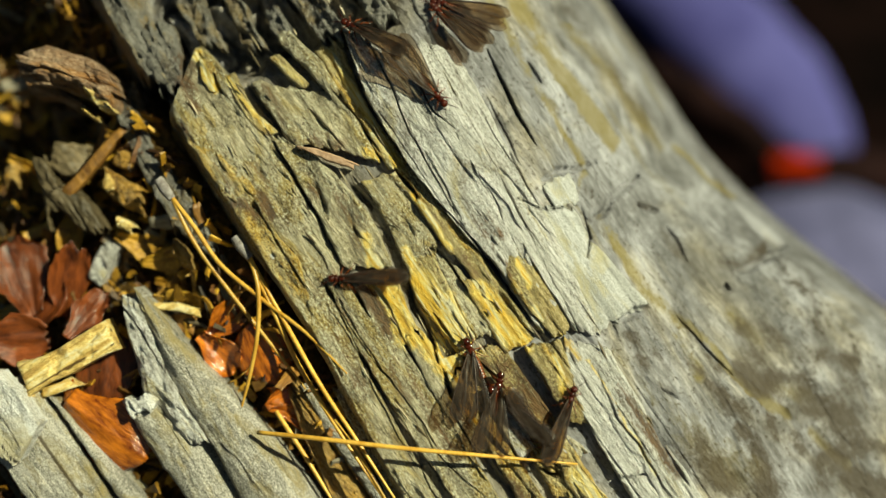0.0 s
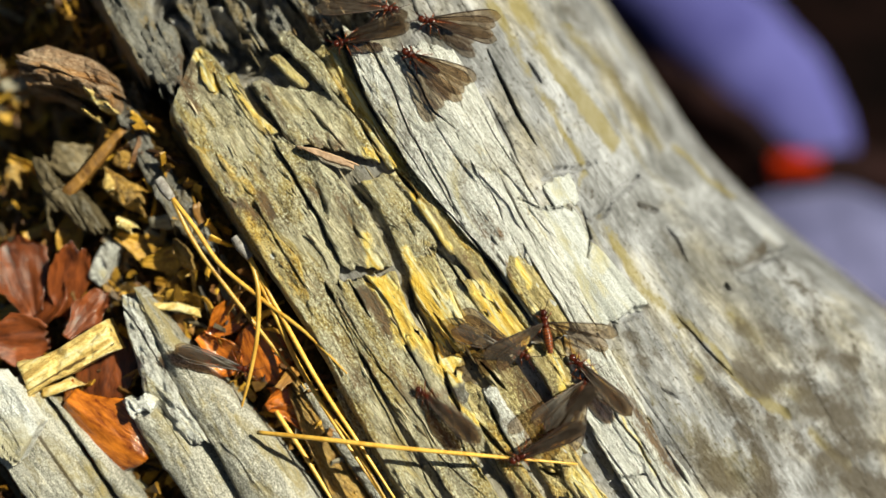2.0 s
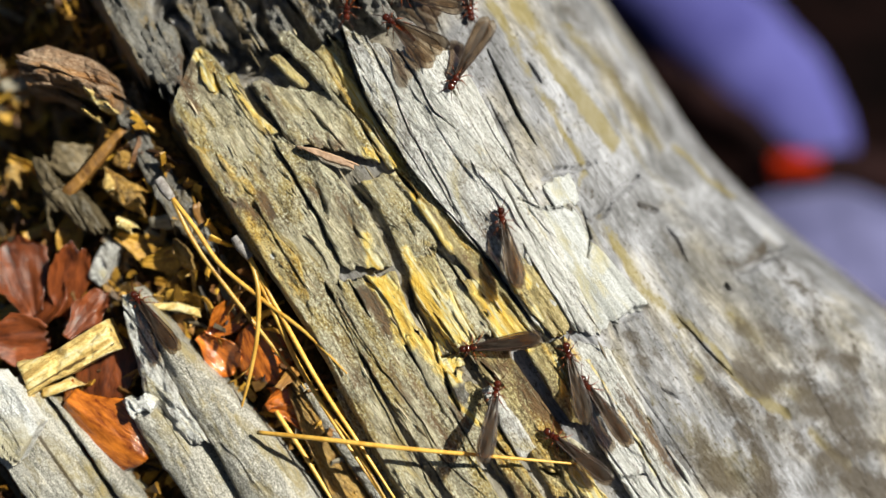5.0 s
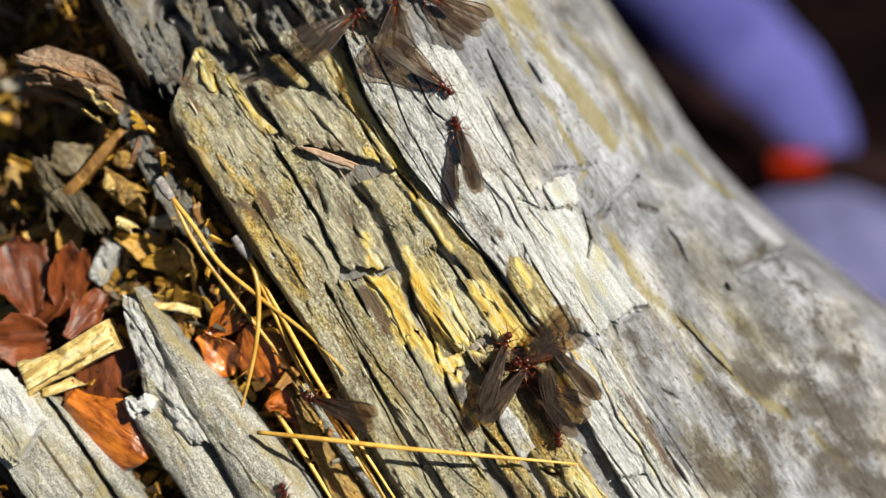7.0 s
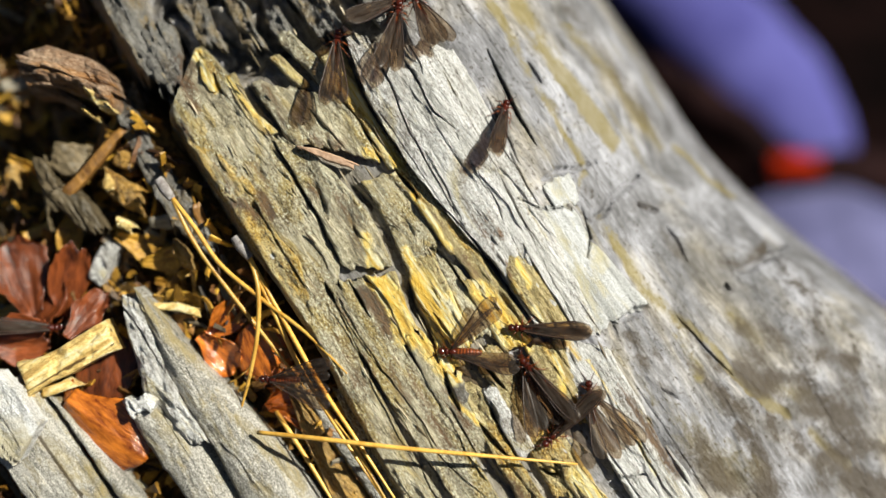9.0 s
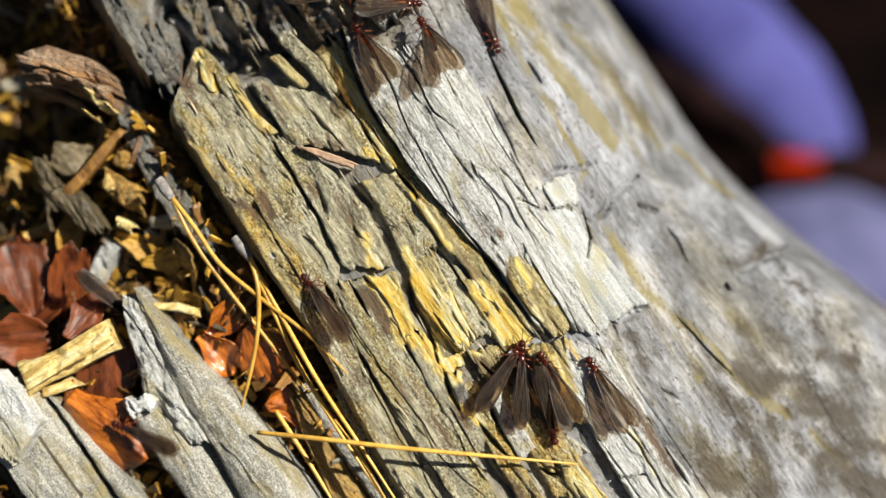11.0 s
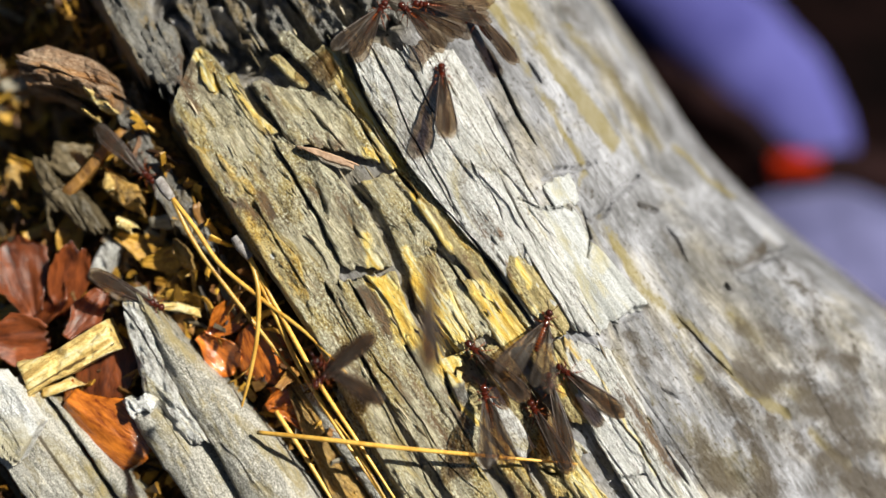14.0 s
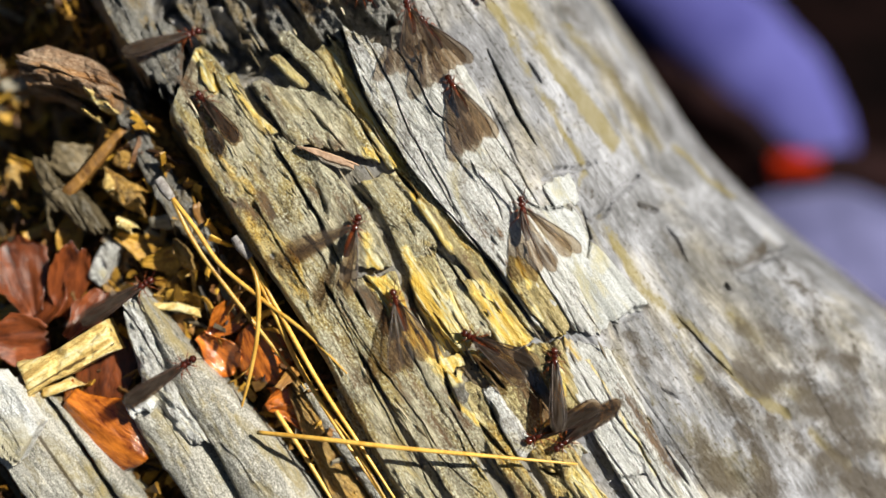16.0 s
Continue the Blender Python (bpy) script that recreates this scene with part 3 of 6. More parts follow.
def log_body():
    u = np.r_[np.linspace(-150, -78, 20)[:-1], np.linspace(-78, 78, 330), np.linspace(78, 150, 20)[1:]]
    v = np.r_[np.linspace(-130, -30, 60)[:-1], np.linspace(-30, 6, 100)[:-1], np.linspace(6, 50, 290)[:-1], np.linspace(50, 66, 60)]
    uu, vv = np.meshgrid(u, v, indexing="ij")
    w = face(uu, vv)
    right = ease((vv + 0.12 * uu - 6) / 8)
    under = ease((vv + 24 + 0.1 * np.maximum(0, uu)) / 3) * (1 - right) * ease((uu + 52) / 8)
    w = w - 1.1 * under
    far = ease((vv + 0.10 * uu - 16) / 12)
    w = w + grain(uu, vv, 1) * (0.5 + 0.4 * right - 0.72 * far) + (0.6 - 0.25 * far) * fbm(uu / 14, vv / 5, 4) * right
    # terraces of broken plates on the sunlit flank
    step = val(uu / 34, vv / 8 + 0.02 * uu, 8) + 0.30 * val(uu / 7, vv / 2.2, 9) + 0.12 * val(uu / 2, vv / 0.8, 10)
    w = w - 0.6 * splits(uu, vv, 1) * (1 - far)
    w = w + (0.45 - 0.25 * far) * right * (ease((step - 0.15) / (0.05 + 0.25 * ease(val(uu / 12, vv / 9, 22)))) - 0.5)
    # lumpy eroded wood at the upper end and loose bed in the hollow
    top = ease((-uu - 34 + 0.25 * vv) / 6) * ease((vv + 30) / 6) * (1 - right)
    lump = fbm(uu / 5.5, vv / 3.4 + 0.4 * val(uu / 4, vv / 4, 12), 11)
    w = w + top * (2.4 * lump - 3.0 * ease((np.abs(val(uu / 4.5, vv / 3, 13)) < 0.16) * 1.0) - 3.2)
    bed = ease((-22 - vv) / 5)
    w = w - 28 * bed
    for pts, width, depth in CRACKS:
        w = w - groove(uu, vv + 0.12 * val(uu / 2.5, 0, 3), pts, width, depth)
    green, dark = marked(uu, vv, LICHEN, 71), marked(uu, vv, DAMP_SHADE, 75)
    w = w - 0.35 * green - 0.2 * dark
    n, m = uu.shape
    top_v = np.stack([uu, vv, w], -1).reshape(-1, 3)
    faces = sheet_faces(n, m)
    ring = [j for j in range(m)] + [i * m + m - 1 for i in range(1, n)] + [(n - 1) * m + j for j in range(m - 2, -1, -1)] + [i * m for i in range(n - 2, 0, -1)]
    low = top_v[ring] * [1, 1, 0] + [0, 0, -190]
    b0, q = n * m, len(ring)
    for i in range(q):
        j = (i + 1) % q
        faces.append((ring[j], ring[i], b0 + i, b0 + j))
    faces.append(tuple(b0 + i for i in range(q)))
    body = link("log_body", np.r_[top_v, low] * MM, faces, BODY, log, "bleached grey log with long drying cracks")
    for name, mask in (("lichen", green), ("damp", dark)):
        layer = body.data.attributes.new(name, "FLOAT", "POINT")
        layer.data.foreach_set("value", np.r_[mask.ravel(), np.zeros(q)].astype(np.float32))


log_body()
count = [0]


def slat(left, right, lift, thick, mat, tilt, lumps=0.0):
    count[0] += 1
    smooth = mat in (CREAM, WHITE)
    eroded = mat is SLATE
    return strip("slat", left, right, lift, thick, mat, count[0], log, tilt, 0.7 if eroded else 0.32, 1.5 if eroded else 0.6, 0.5 if smooth else 1.0, None, lumps, 0.0, 0.30)


# split slats of the upper face: left edge, right edge, lift, thickness, material, tilt[, lumps]
slat([(-46.7, -14.4), (-42.1, -20.7), (-39.6, -24.5), (-34.7, -27.0), (-27.1, -26.3), (-19.2, -25.2), (-11.9, -23.6), (-3.7, -23.4), (6.1, -23.8), (16.6, -26.2), (29.3, -27.5)], [(-46.7, -13.3), (-39.3, -12.8), (-32.6, -12.3), (-25.4, -11.8), (-14.6, -12.6), (-6.6, -14.1), (-1.9, -18.3), (5.4, -19.0), (11.5, -20.1), (16.6, -20.4), (25.0, -21.1), (32.1, -21.0)], 0.0, 9, GREY, -0.4, 0.30)
slat([(-22.6, -22.5), (-17.6, -23.0), (-11.5, -22.9), (-4.0, -22.9)], [(-21.4, -18.9), (-15.2, -19.4), (-9.8, -18.9), (-4.3, -21.1)], 0.56, 3, TAN, 0.2, 0.4)
slat([(-15.5, -21.6), (-13.2, -21.7), (-11.0, -21.6)], [(-15.2, -20.6), (-13.1, -20.5), (-10.9, -19.0)], 0.93, 1.5, PALE, 0)
slat([(-41.3, -21.1), (-37.2, -24.8), (-31.4, -25.6), (-23.2, -22.5)], [(-38.7, -18.2), (-32.6, -17.9), (-26.6, -18.1), (-22.1, -18.8)], 0.37, 3, TAN, 0, 0.4)
slat([(-45.5, -14.5), (-42.0, -15.7), (-39.2, -15.7)], [(-44.2, -13.5), (-41.6, -13.8), (-39.9, -14.5)], 0.35, 3, TAN, 0)
slat([(-40.5, -12.7), (-34.2, -13.3), (-29.4, -12.8)], [(-40.2, -11.9), (-33.4, -12.1), (-28.3, -10.9)], 0.2, 3, TAN, 0)
slat([(-28.1, -11.6), (-21.9, -12.0), (-14.6, -12.5), (-5.9, -13.3)], [(-25.9, -9.3), (-18.2, -7.3), (-10.8, -6.2), (-2.1, -8.0)], 0.62, 5, GREY, 0.2, 0.22)
slat([(-37.2, -9.6), (-31.8, -9.8), (-26.3, -9.9)], [(-28.7, -0.9), (-23.0, -0.1), (-16.2, -0.7)], 0.81, 5, GREY, 0.2, 0.22)
slat([(-38.7, -5.4), (-35.2, -4.9), (-32.2, -4.2)], [(-38.3, -4.3), (-35.0, -3.7), (-32.1, -2.9)], 0.9, 3, TAN, 0)
slat([(-40.8, -2.7), (-35.4, -2.1), (-28.0, -0.8)], [(-40.6, -1.2), (-34.3, 0.3), (-28.5, 0.3)], 1.5, 4, GREY, 0.3, 0.3)
slat([(-35.8, 0.9), (-29.1, 0.6), (-22.4, 0.5), (-14.0, 0.1)], [(-34.8, 4.7), (-27.8, 2.8), (-22.5, 2.2), (-12.4, 2.5)], 0.15, 5, TAN, 0)
slat([(-36.1, 6.4), (-29.5, 4.5), (-24.1, 3.3), (-18.6, 3.1), (-13.6, 3.0), (-6.8, 3.4), (0.6, 4.2), (4.6, 4.8)], [(-32.1, 8.0), (-24.7, 7.0), (-16.7, 5.4), (-8.3, 4.8), (-2.2, 4.1), (4.6, 5.1)], (2.9, 0.45), 7, PALE, 0)
slat([(-32.0, 8.5), (-24.4, 7.3), (-16.5, 5.8), (-8.1, 5.2), (-1.6, 4.5), (6.3, 5.3), (18.5, 5.3)], [(-27.8, 10.7), (-22.4, 10.5), (-17.6, 10.0), (-13.4, 11.2), (-5.3, 10.1), (4.2, 9.3), (18.2, 7.8)], (2.9, 0.4), 7, PALE, 0)
slat([(-27.9, 11.4), (-22.4, 10.9), (-17.6, 10.4), (-13.3, 11.5), (-5.0, 10.5), (4.4, 9.6), (18.0, 8.3)], [(-27.0, 15.0), (-18.0, 13.8), (-10.7, 13.3), (-0.9, 12.2), (10.2, 10.8), (21.0, 9.7)], (2.9, 0.35), 7, PALE, 0)
slat([(-26.3, 15.5), (-17.2, 14.4), (-9.5, 13.7), (0.0, 12.9), (12.0, 11.2), (21.4, 10.3)], [(-23.9, 17.7), (-13.5, 17.0), (-4.7, 15.6), (1.6, 15.2), (10.8, 14.6), (23.7, 12.1)], (1.6, 0.3), 6, PALE, 0)
slat([(-15.1, -4.3), (-7.2, -4.6), (-0.2, -6.1)], [(-13.7, 0.8), (-5.9, 0.4), (-0.5, -0.6)], 0.25, 4, GREY, 0, 0.3)
slat([(-13.3, 1.1), (-8.1, 1.2), (-0.8, 1.2), (9.0, 1.6)], [(-13.0, 2.5), (-6.4, 2.9), (0.9, 3.8), (11.8, 4.2), (18.4, 4.3)], 0.4, 5, TAN, 0, 0.2)
slat([(-8.9, 0.7), (-3.6, 0.5), (0.9, 0.7)], [(-8.7, 1.2), (-3.4, 1.4), (1.5, 1.2)], 0.8, 2, TAN, 0)
slat([(-3.1, -4.5), (1.5, -6.6), (4.7, -7.1), (10.6, -6.5), (14.2, -6.0)], [(-0.4, -1.9), (5.1, -2.7), (9.8, -3.3), (14.0, -3.8)], 0.35, 4, TAN, 0.2)
slat([(-0.4, -1.5), (6.3, -2.4), (13.7, -3.4)], [(4.1, 0.3), (9.9, -0.1), (16.0, -0.1)], 0.15, 4, GREY, 0)
slat([(5.3, -0.2), (10.5, -0.4), (17.7, -0.8)], [(5.8, 2.7), (12.4, 2.8), (18.8, 3.5)], 0.4, 4, TAN, 0, 0.15)
slat([(5.1, 6.2), (12.7, 5.6), (20.3, 6.5)], [(8.1, 10.7), (14.4, 9.5), (20.2, 9.1)], 0.74, 3, TAN, 0, 0.25)
slat([(-3.1, -11.6), (2.1, -10.9), (7.9, -12.0)], [(-1.5, -8.0), (4.1, -9.4), (8.1, -9.9)], 0.7, 4, TAN, 0.2)
slat([(-2.8, -13.0), (1.4, -13.4), (6.9, -14.1)], [(-1.7, -11.1), (3.7, -10.7), (8.6, -12.8)], 0.5, 3, GREY, 0)
slat([(-5.4, -16.9), (-1.2, -17.7), (5.8, -18.4), (14.2, -19.0), (24.7, -19.1), (33.4, -18.9)], [(-3.1, -12.4), (7.1, -13.2), (16.1, -13.3), (27.0, -13.6), (36.7, -14.1)], 0.35, 5, GREY, 0.2, 0.16)
slat([(7.9, -12.0), (15.4, -12.8), (26.9, -13.5)], [(7.9, -9.7), (14.5, -9.7), (29.9, -10.6)], 0.6, 4, GREY, 0)
slat([(4.9, -7.6), (10.2, -8.8), (14.5, -9.7)], [(6.1, -6.6), (11.8, -6.4), (16.3, -5.8)], -1.2, 4, TAN, 0)
slat([(5.1, -6.9), (9.6, -6.9), (14.0, -6.6)], [(5.5, -5.9), (10.7, -5.8), (14.5, -5.1)], -0.5, 3, TAN, 0)
slat([(13.5, -9.9), (15.4, -9.8)], [(14.4, -6.9), (16.2, -7.1)], 0.5, 3, TAN, 0.2)
slat([(14.5, -5.2), (20.5, -5.2), (30.3, -5.7), (39.7, -6.6)], [(17.0, -0.8), (25.7, -0.6), (34.7, -0.7), (44.4, -1.2)], 0.31, 4, TAN, 0, 0.25)
slat([(14.8, -9.4), (18.0, -10.3), (20.9, -11.1)], [(15.5, -8.1), (18.4, -9.0), (21.4, -9.6)], 1.2, 3, SLATE, 0)
slat([(20.4, -6.7), (25.2, -7.4), (31.6, -7.7)], [(21.5, -5.2), (26.0, -5.2), (32.1, -5.3)], 1.1, 3, PALE, 0)
slat([(17.9, -9.0), (25.1, -10.3), (31.8, -10.8), (38.5, -11.3)], [(20.3, -7.0), (26.5, -8.2), (34.3, -8.5), (40.4, -8.5)], 0.62, 4, TAN, 0, 0.25)
slat([(21.2, 7.7), (27.1, 4.6), (36.3, 3.3), (47.5, 2.7)], [(26.1, 11.8), (34.9, 11.4), (42.8, 11.2), (54.5, 11.2)], 0.5, 4, PALE, 0, 0.12)
slat([(18.8, 2.0), (27.0, 1.5), (31.6, 1.6)], [(20.6, 6.8), (25.7, 5.4), (33.7, 3.2)], 0.56, 3, TAN, 0, 0.3)
slat([(33.3, -2.3), (35.2, -1.3), (37.2, -0.4)], [(33.2, -0.5), (35.3, 0.4), (37.2, 0.8)], 0.87, 3, PALE, 0)
slat([(36.5, -3.9), (39.9, -3.2), (43.3, -3.5)], [(36.9, -2.0), (41.3, -1.1), (45.4, -0.4)], 0.5, 3, TAN, 0)
slat([(0.4, 17.9), (2.7, 17.7), (4.8, 17.6)], [(1.0, 22.2), (3.2, 21.8), (5.9, 20.8)], 0.62, 3, CREAM, 0.3)
slat([(1.8, 14.6), (9.4, 14.1), (17.1, 13.4), (23.1, 12.6)], [(5.9, 19.5), (11.3, 19.1), (18.4, 20.2), (24.2, 20.9)], 0.56, 4, CREAM, 0.4)
# eroded slate-grey wood at the upper end
slat([(-65.2, -24.4), (-57.7, -25.7), (-50.2, -26.6)], [(-59.9, -19.3), (-52.0, -20.1), (-45.3, -20.8)], 1, 9, SLATE, 0.5, 0.9)
slat([(-55.8, -19.6), (-50.7, -20.4), (-44.2, -22.2)], [(-52.8, -15.5), (-48.3, -17.1), (-43.0, -18.8)], 0, 8, SLATE, 0.5, 0.9)
slat([(-50.9, -28.6), (-43.0, -29.4), (-35.4, -30.3)], [(-49.3, -26.1), (-41.1, -27.4), (-33.6, -28.5)], 5, 6, SLATE, 0.5, 0.9)
slat([(-31.7, -29.6), (-25.8, -29.6), (-19.3, -29.9)], [(-31.2, -28.1), (-24.6, -27.8), (-17.8, -28.5)], 6, 5, SLATE, 0.5, 0.9)
slat([(-76.5, -31.5), (-63.3, -30.6), (-48.9, -29.4)], [(-75.6, -27.0), (-61.5, -26.8), (-49.3, -26.2)], -3.5, 5, SLATE, 0.0, 0.9)
slat([(-74.8, -25.8), (-60.3, -26.0), (-48.8, -25.6)], [(-65.1, -17.1), (-54.1, -18.5), (-45.0, -20.4)], 0.0, 6, SLATE, 0.0, 0.9)
slat([(-58.2, -12.2), (-51.1, -13.3), (-46.9, -13.7)], [(-56.4, -9.6), (-48.9, -10.3), (-43.8, -10.8)], -1.6, 5, SLATE, 0.0, 0.9)
slat([(-53.9, -6.3), (-47.6, -7.0), (-42.8, -7.8)], [(-52.9, -4.8), (-46.0, -4.8), (-40.0, -5.4)], -1.0, 5, SLATE, 0.5, 0.9)
slat([(-45.3, -2.2), (-41.2, -2.7), (-34.5, -2.2)], [(-44.7, -0.5), (-40.0, -0.8), (-33.6, -0.9)], 0.2, 5, SLATE, 0.0, 0.9)
slat([(-48.9, 2.2), (-42.2, 2.2), (-36.4, 2.6)], [(-45.8, 6.5), (-39.5, 6.1), (-35.2, 6.0)], 0.4, 5, SLATE, 0.0, 0.9)
slat([(-42.3, 11.3), (-38.2, 10.9), (-33.6, 10.4)], [(-40.7, 13.6), (-36.1, 13.7), (-31.7, 13.2)], 1.6, 5, SLATE, 0.0, 0.9)
slat([(-52.2, -30.0), (-40.6, -31.3), (-27.0, -32.1), (-19.6, -30.5)], [(-48.7, -28.2), (-37.5, -28.4), (-25.8, -28.6), (-18.9, -27.9)], 6.2, 6, SLATE, 0.0)
# lower layer of the log beside the needles
strip("slat", [(4.0, -31.2), (10.5, -33.2), (19.7, -34.8), (23.8, -35.5)], [(4.9, -28.0), (11.9, -28.0), (22.4, -28.4), (28.4, -28.8)], 0, 6, AMBER, 91, log, 0.3, 0.3, 0.6, 1.0, -4.2, 0.15)
strip("slat", [(5.1, -29.4), (12.4, -30.1), (21.8, -29.9), (26.8, -30.0)], [(5.2, -28.2), (12.4, -28.6), (21.8, -28.3), (26.9, -28.4)], 0, 5, SILVER, 92, log, 0.3, 0.2, 0.5, 0.8, -3.2)
strip("slat", [(8.2, -25.5), (14.8, -26.2), (24.2, -27.4), (27.9, -28.0)], [(9.0, -24.2), (16.2, -24.6), (25.0, -25.4), (29.2, -26.0)], 0, 5, GREY, 93, log, 0.3, 0.3, 0.5, 1.0, -2.6, 0.15)


def splinters():
    """Loose fibres and slivers standing off the slats along the grain."""
    pick = random.Random(9)
    verts, faces = [], []
    for i in range(130):
        u, v = pick.uniform(-48, 44), pick.uniform(-21, 12)
        length, wide = pick.uniform(1.0, 4), pick.uniform(0.12, 0.4)
        m = pose(u * MM, v * MM, (float(face(u, v)) + pick.uniform(0.1, 1.0)) * MM, pick.gauss(0, 20), pick.gauss(0, 4), pick.gauss(0, 5))
        base = len(verts)
        for x, h in ((-0.5, 0.25), (-0.15, 1.0), (0.2, 0.8), (0.5, 0.1)):
            for y, z in ((-0.5, 0), (0.5, 0), (0, 0.6)):
                verts.append(m @ (Vector((x * length, y * h * wide, z * h * wide + 0.3 * x * x)) * MM))
        for k in range(3):
            for j in range(3):
                a, b = base + 3 * k + j, base + 3 * k + (j + 1) % 3
                faces.append((a, b, b + 3, a + 3))
    tagged(link("splinters", verts, faces, FIBRE, log, smooth=False), "fine loose wood fibres", kind="stuff")


splinters()


# ---- ground and distance ----
GROUND = -0.10


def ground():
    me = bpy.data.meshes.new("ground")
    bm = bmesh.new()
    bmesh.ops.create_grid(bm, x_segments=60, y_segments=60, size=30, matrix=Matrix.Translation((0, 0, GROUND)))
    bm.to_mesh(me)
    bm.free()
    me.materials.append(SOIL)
    tagged(new("ground", me), "violet-brown soil, near-black in place of shade, out of focus", "ground", kind="structure")


ground()


def rounded(name, a, b, radius, flat, mat, label, category, kind=""):
    """A long rounded form lying on the ground from a to b (millimetres)."""
    a, b = Vector((*a, 0)) * MM, Vector((*b, 0)) * MM
    d = (b - a)
    side = Vector((-d.y, d.x, 0)).normalized()
    verts, n, m = [], 60, 28
    for i in range(n):
        s = i / (n - 1)
        r = radius * MM * (1 + 0.12 * noise.noise(Vector((s * 6, 1, radius)))) * math.sin(math.pi * min(max(s, 0.02), 0.98)) ** 0.45
        for j in range(m):
            q = 2 * math.pi * j / m
            verts.append(a + d * s + side * r * math.cos(q) + Vector((0, 0, r * flat * (1 + math.sin(q)) - 0.006 + GROUND)))
    faces = [(i * m + j, i * m + (j + 1) % m, (i + 1) * m + (j + 1) % m, (i + 1) * m + j) for i in range(n - 1) for j in range(m)]
    faces += [tuple(range(m))[::-1], tuple((n - 1) * m + j for j in range(m))]
    return tagged(link(name, verts, faces, mat), label, category, kind=kind)


rounded("cloth_roll", (79, 437), (164, 248), 30, 0.45, SHADE_BLUE, "pale rolled cloth behind the log, coloured with the blue of shade", "cloth")
rounded("stone", (81, 182), (210, 190), 34.6, 0.4, STONE, "smooth stone behind the log, coloured with the blue of shade", "stone")
# near-black humps added to cut off the cloth's lower edge
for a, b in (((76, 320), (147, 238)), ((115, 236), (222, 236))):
    rounded("bark_piece", a, b, 10.8, 1.0, HUMP, "dark brown hump added on the soil along the cloth's lower edge", "bark")


def scrap(at, long, deep, high):
    """A bent oblong piece of plastic with torn ends."""
    n, m = 16, 8
    verts = []
    for layer in (1, 0):
        for i in range(n):
            for j in range(m):
                x, y = i / (n - 1) - 0.5, j / (m - 1) - 0.5
                verts.append(Vector((long * (x + 0.04 * float(val(j * 0.8, i * 0.2, 3))), deep * y * (1 + 0.1 * float(val(i * 0.7, 0, 5))), layer * high * (1 - 0.3 * x + 0.25 * float(val(i * 0.5, j * 0.4, 7))) - 0.5)) * MM)
    faces = sheet_faces(n, m) + [f[::-1] for f in sheet_faces(n, m, n * m)]
    ring = [j for j in range(m)] + [i * m + m - 1 for i in range(1, n)] + [(n - 1) * m + j for j in range(m - 2, -1, -1)] + [i * m for i in range(n - 2, 0, -1)]
    for a, b in zip(ring, ring[1:] + ring[:1]):
        faces.append((b, a, a + n * m, b + n * m))
    ob = link("red_scrap", verts, faces, RED, smooth=False)
    ob.matrix_world = pose(at[0] * MM, at[1] * MM, GROUND + 13 * MM, 0, 0, 4)
    return tagged(ob, "bright red oblong plastic scrap lying on the soil", "scrap")


scrap((138, 232), 18, 7.2, 4.3)


# ---- hollow beside the log ----
def bed_height(u, v):
    """The loose bed of the hollow: high against the log, deeper towards its upper end."""
    u, v = np.asarray(u, float), np.asarray(v, float)
    far = ease((-v - 27) / 13)
    return -5.5 - 2.5 * ease((-u - 12) / 15) - far * (4 + 5 * ease((-u - 12) / 24) + 6 * ease((-u - 46) / 14)) - 10 * ease((-u - 40) / 12) - 6 * ease((v + 25.5) / 2)


def bed():
    u, v = np.meshgrid(np.linspace(-95, 95, 300), np.linspace(-125, -21, 190), indexing="ij")
    w = bed_height(u, v) - 1.5 + 1.3 * fbm(u / 9, v / 7, 14) + 0.7 * fbm(u / 2, v / 1.5, 15)
    ob = link("debris_bed", np.stack([u, v, w], -1).reshape(-1, 3) * MM, sheet_faces(*u.shape), FRASS)
    ob.matrix_world = LOG
    tagged(ob, "brown crumbled wood dust filling the hollow", "debris", kind="stuff")


bed()
rng = random.Random(4)


def flake_mesh(verts, faces, m, length, wide, thick):
    """Adds one bent splinter to a list of verts and faces."""
    n, base = 4, len(verts)
    bend, taper = rng.uniform(-0.5, 0.5) * length, rng.uniform(0.1, 0.9)
    for i in range(n):
        s = i / (n - 1)
        ww = wide * (1 - (1 - taper) * s) * rng.uniform(0.75, 1.2) / 2
        z = bend * (s - 0.5) ** 2
        sk = rng.uniform(-0.15, 0.15) * wide
        for y, zz in ((-ww, 0), (ww, 0), (ww * 0.9, thick), (-ww * 0.9, thick)):
            verts.append(m @ (Vector(((s - 0.5) * length + rng.uniform(-0.08, 0.08) * length, y + sk, z + zz)) * MM))
    for i in range(n - 1):
        for j in range(4):
            a, b = base + i * 4 + j, base + i * 4 + (j + 1) % 4
            faces.append((a, b, b + 4, a + 4))
    faces.append((base + 3, base + 2, base + 1, base))
    e = base + (n - 1) * 4
    faces.append((e, e + 1, e + 2, e + 3))


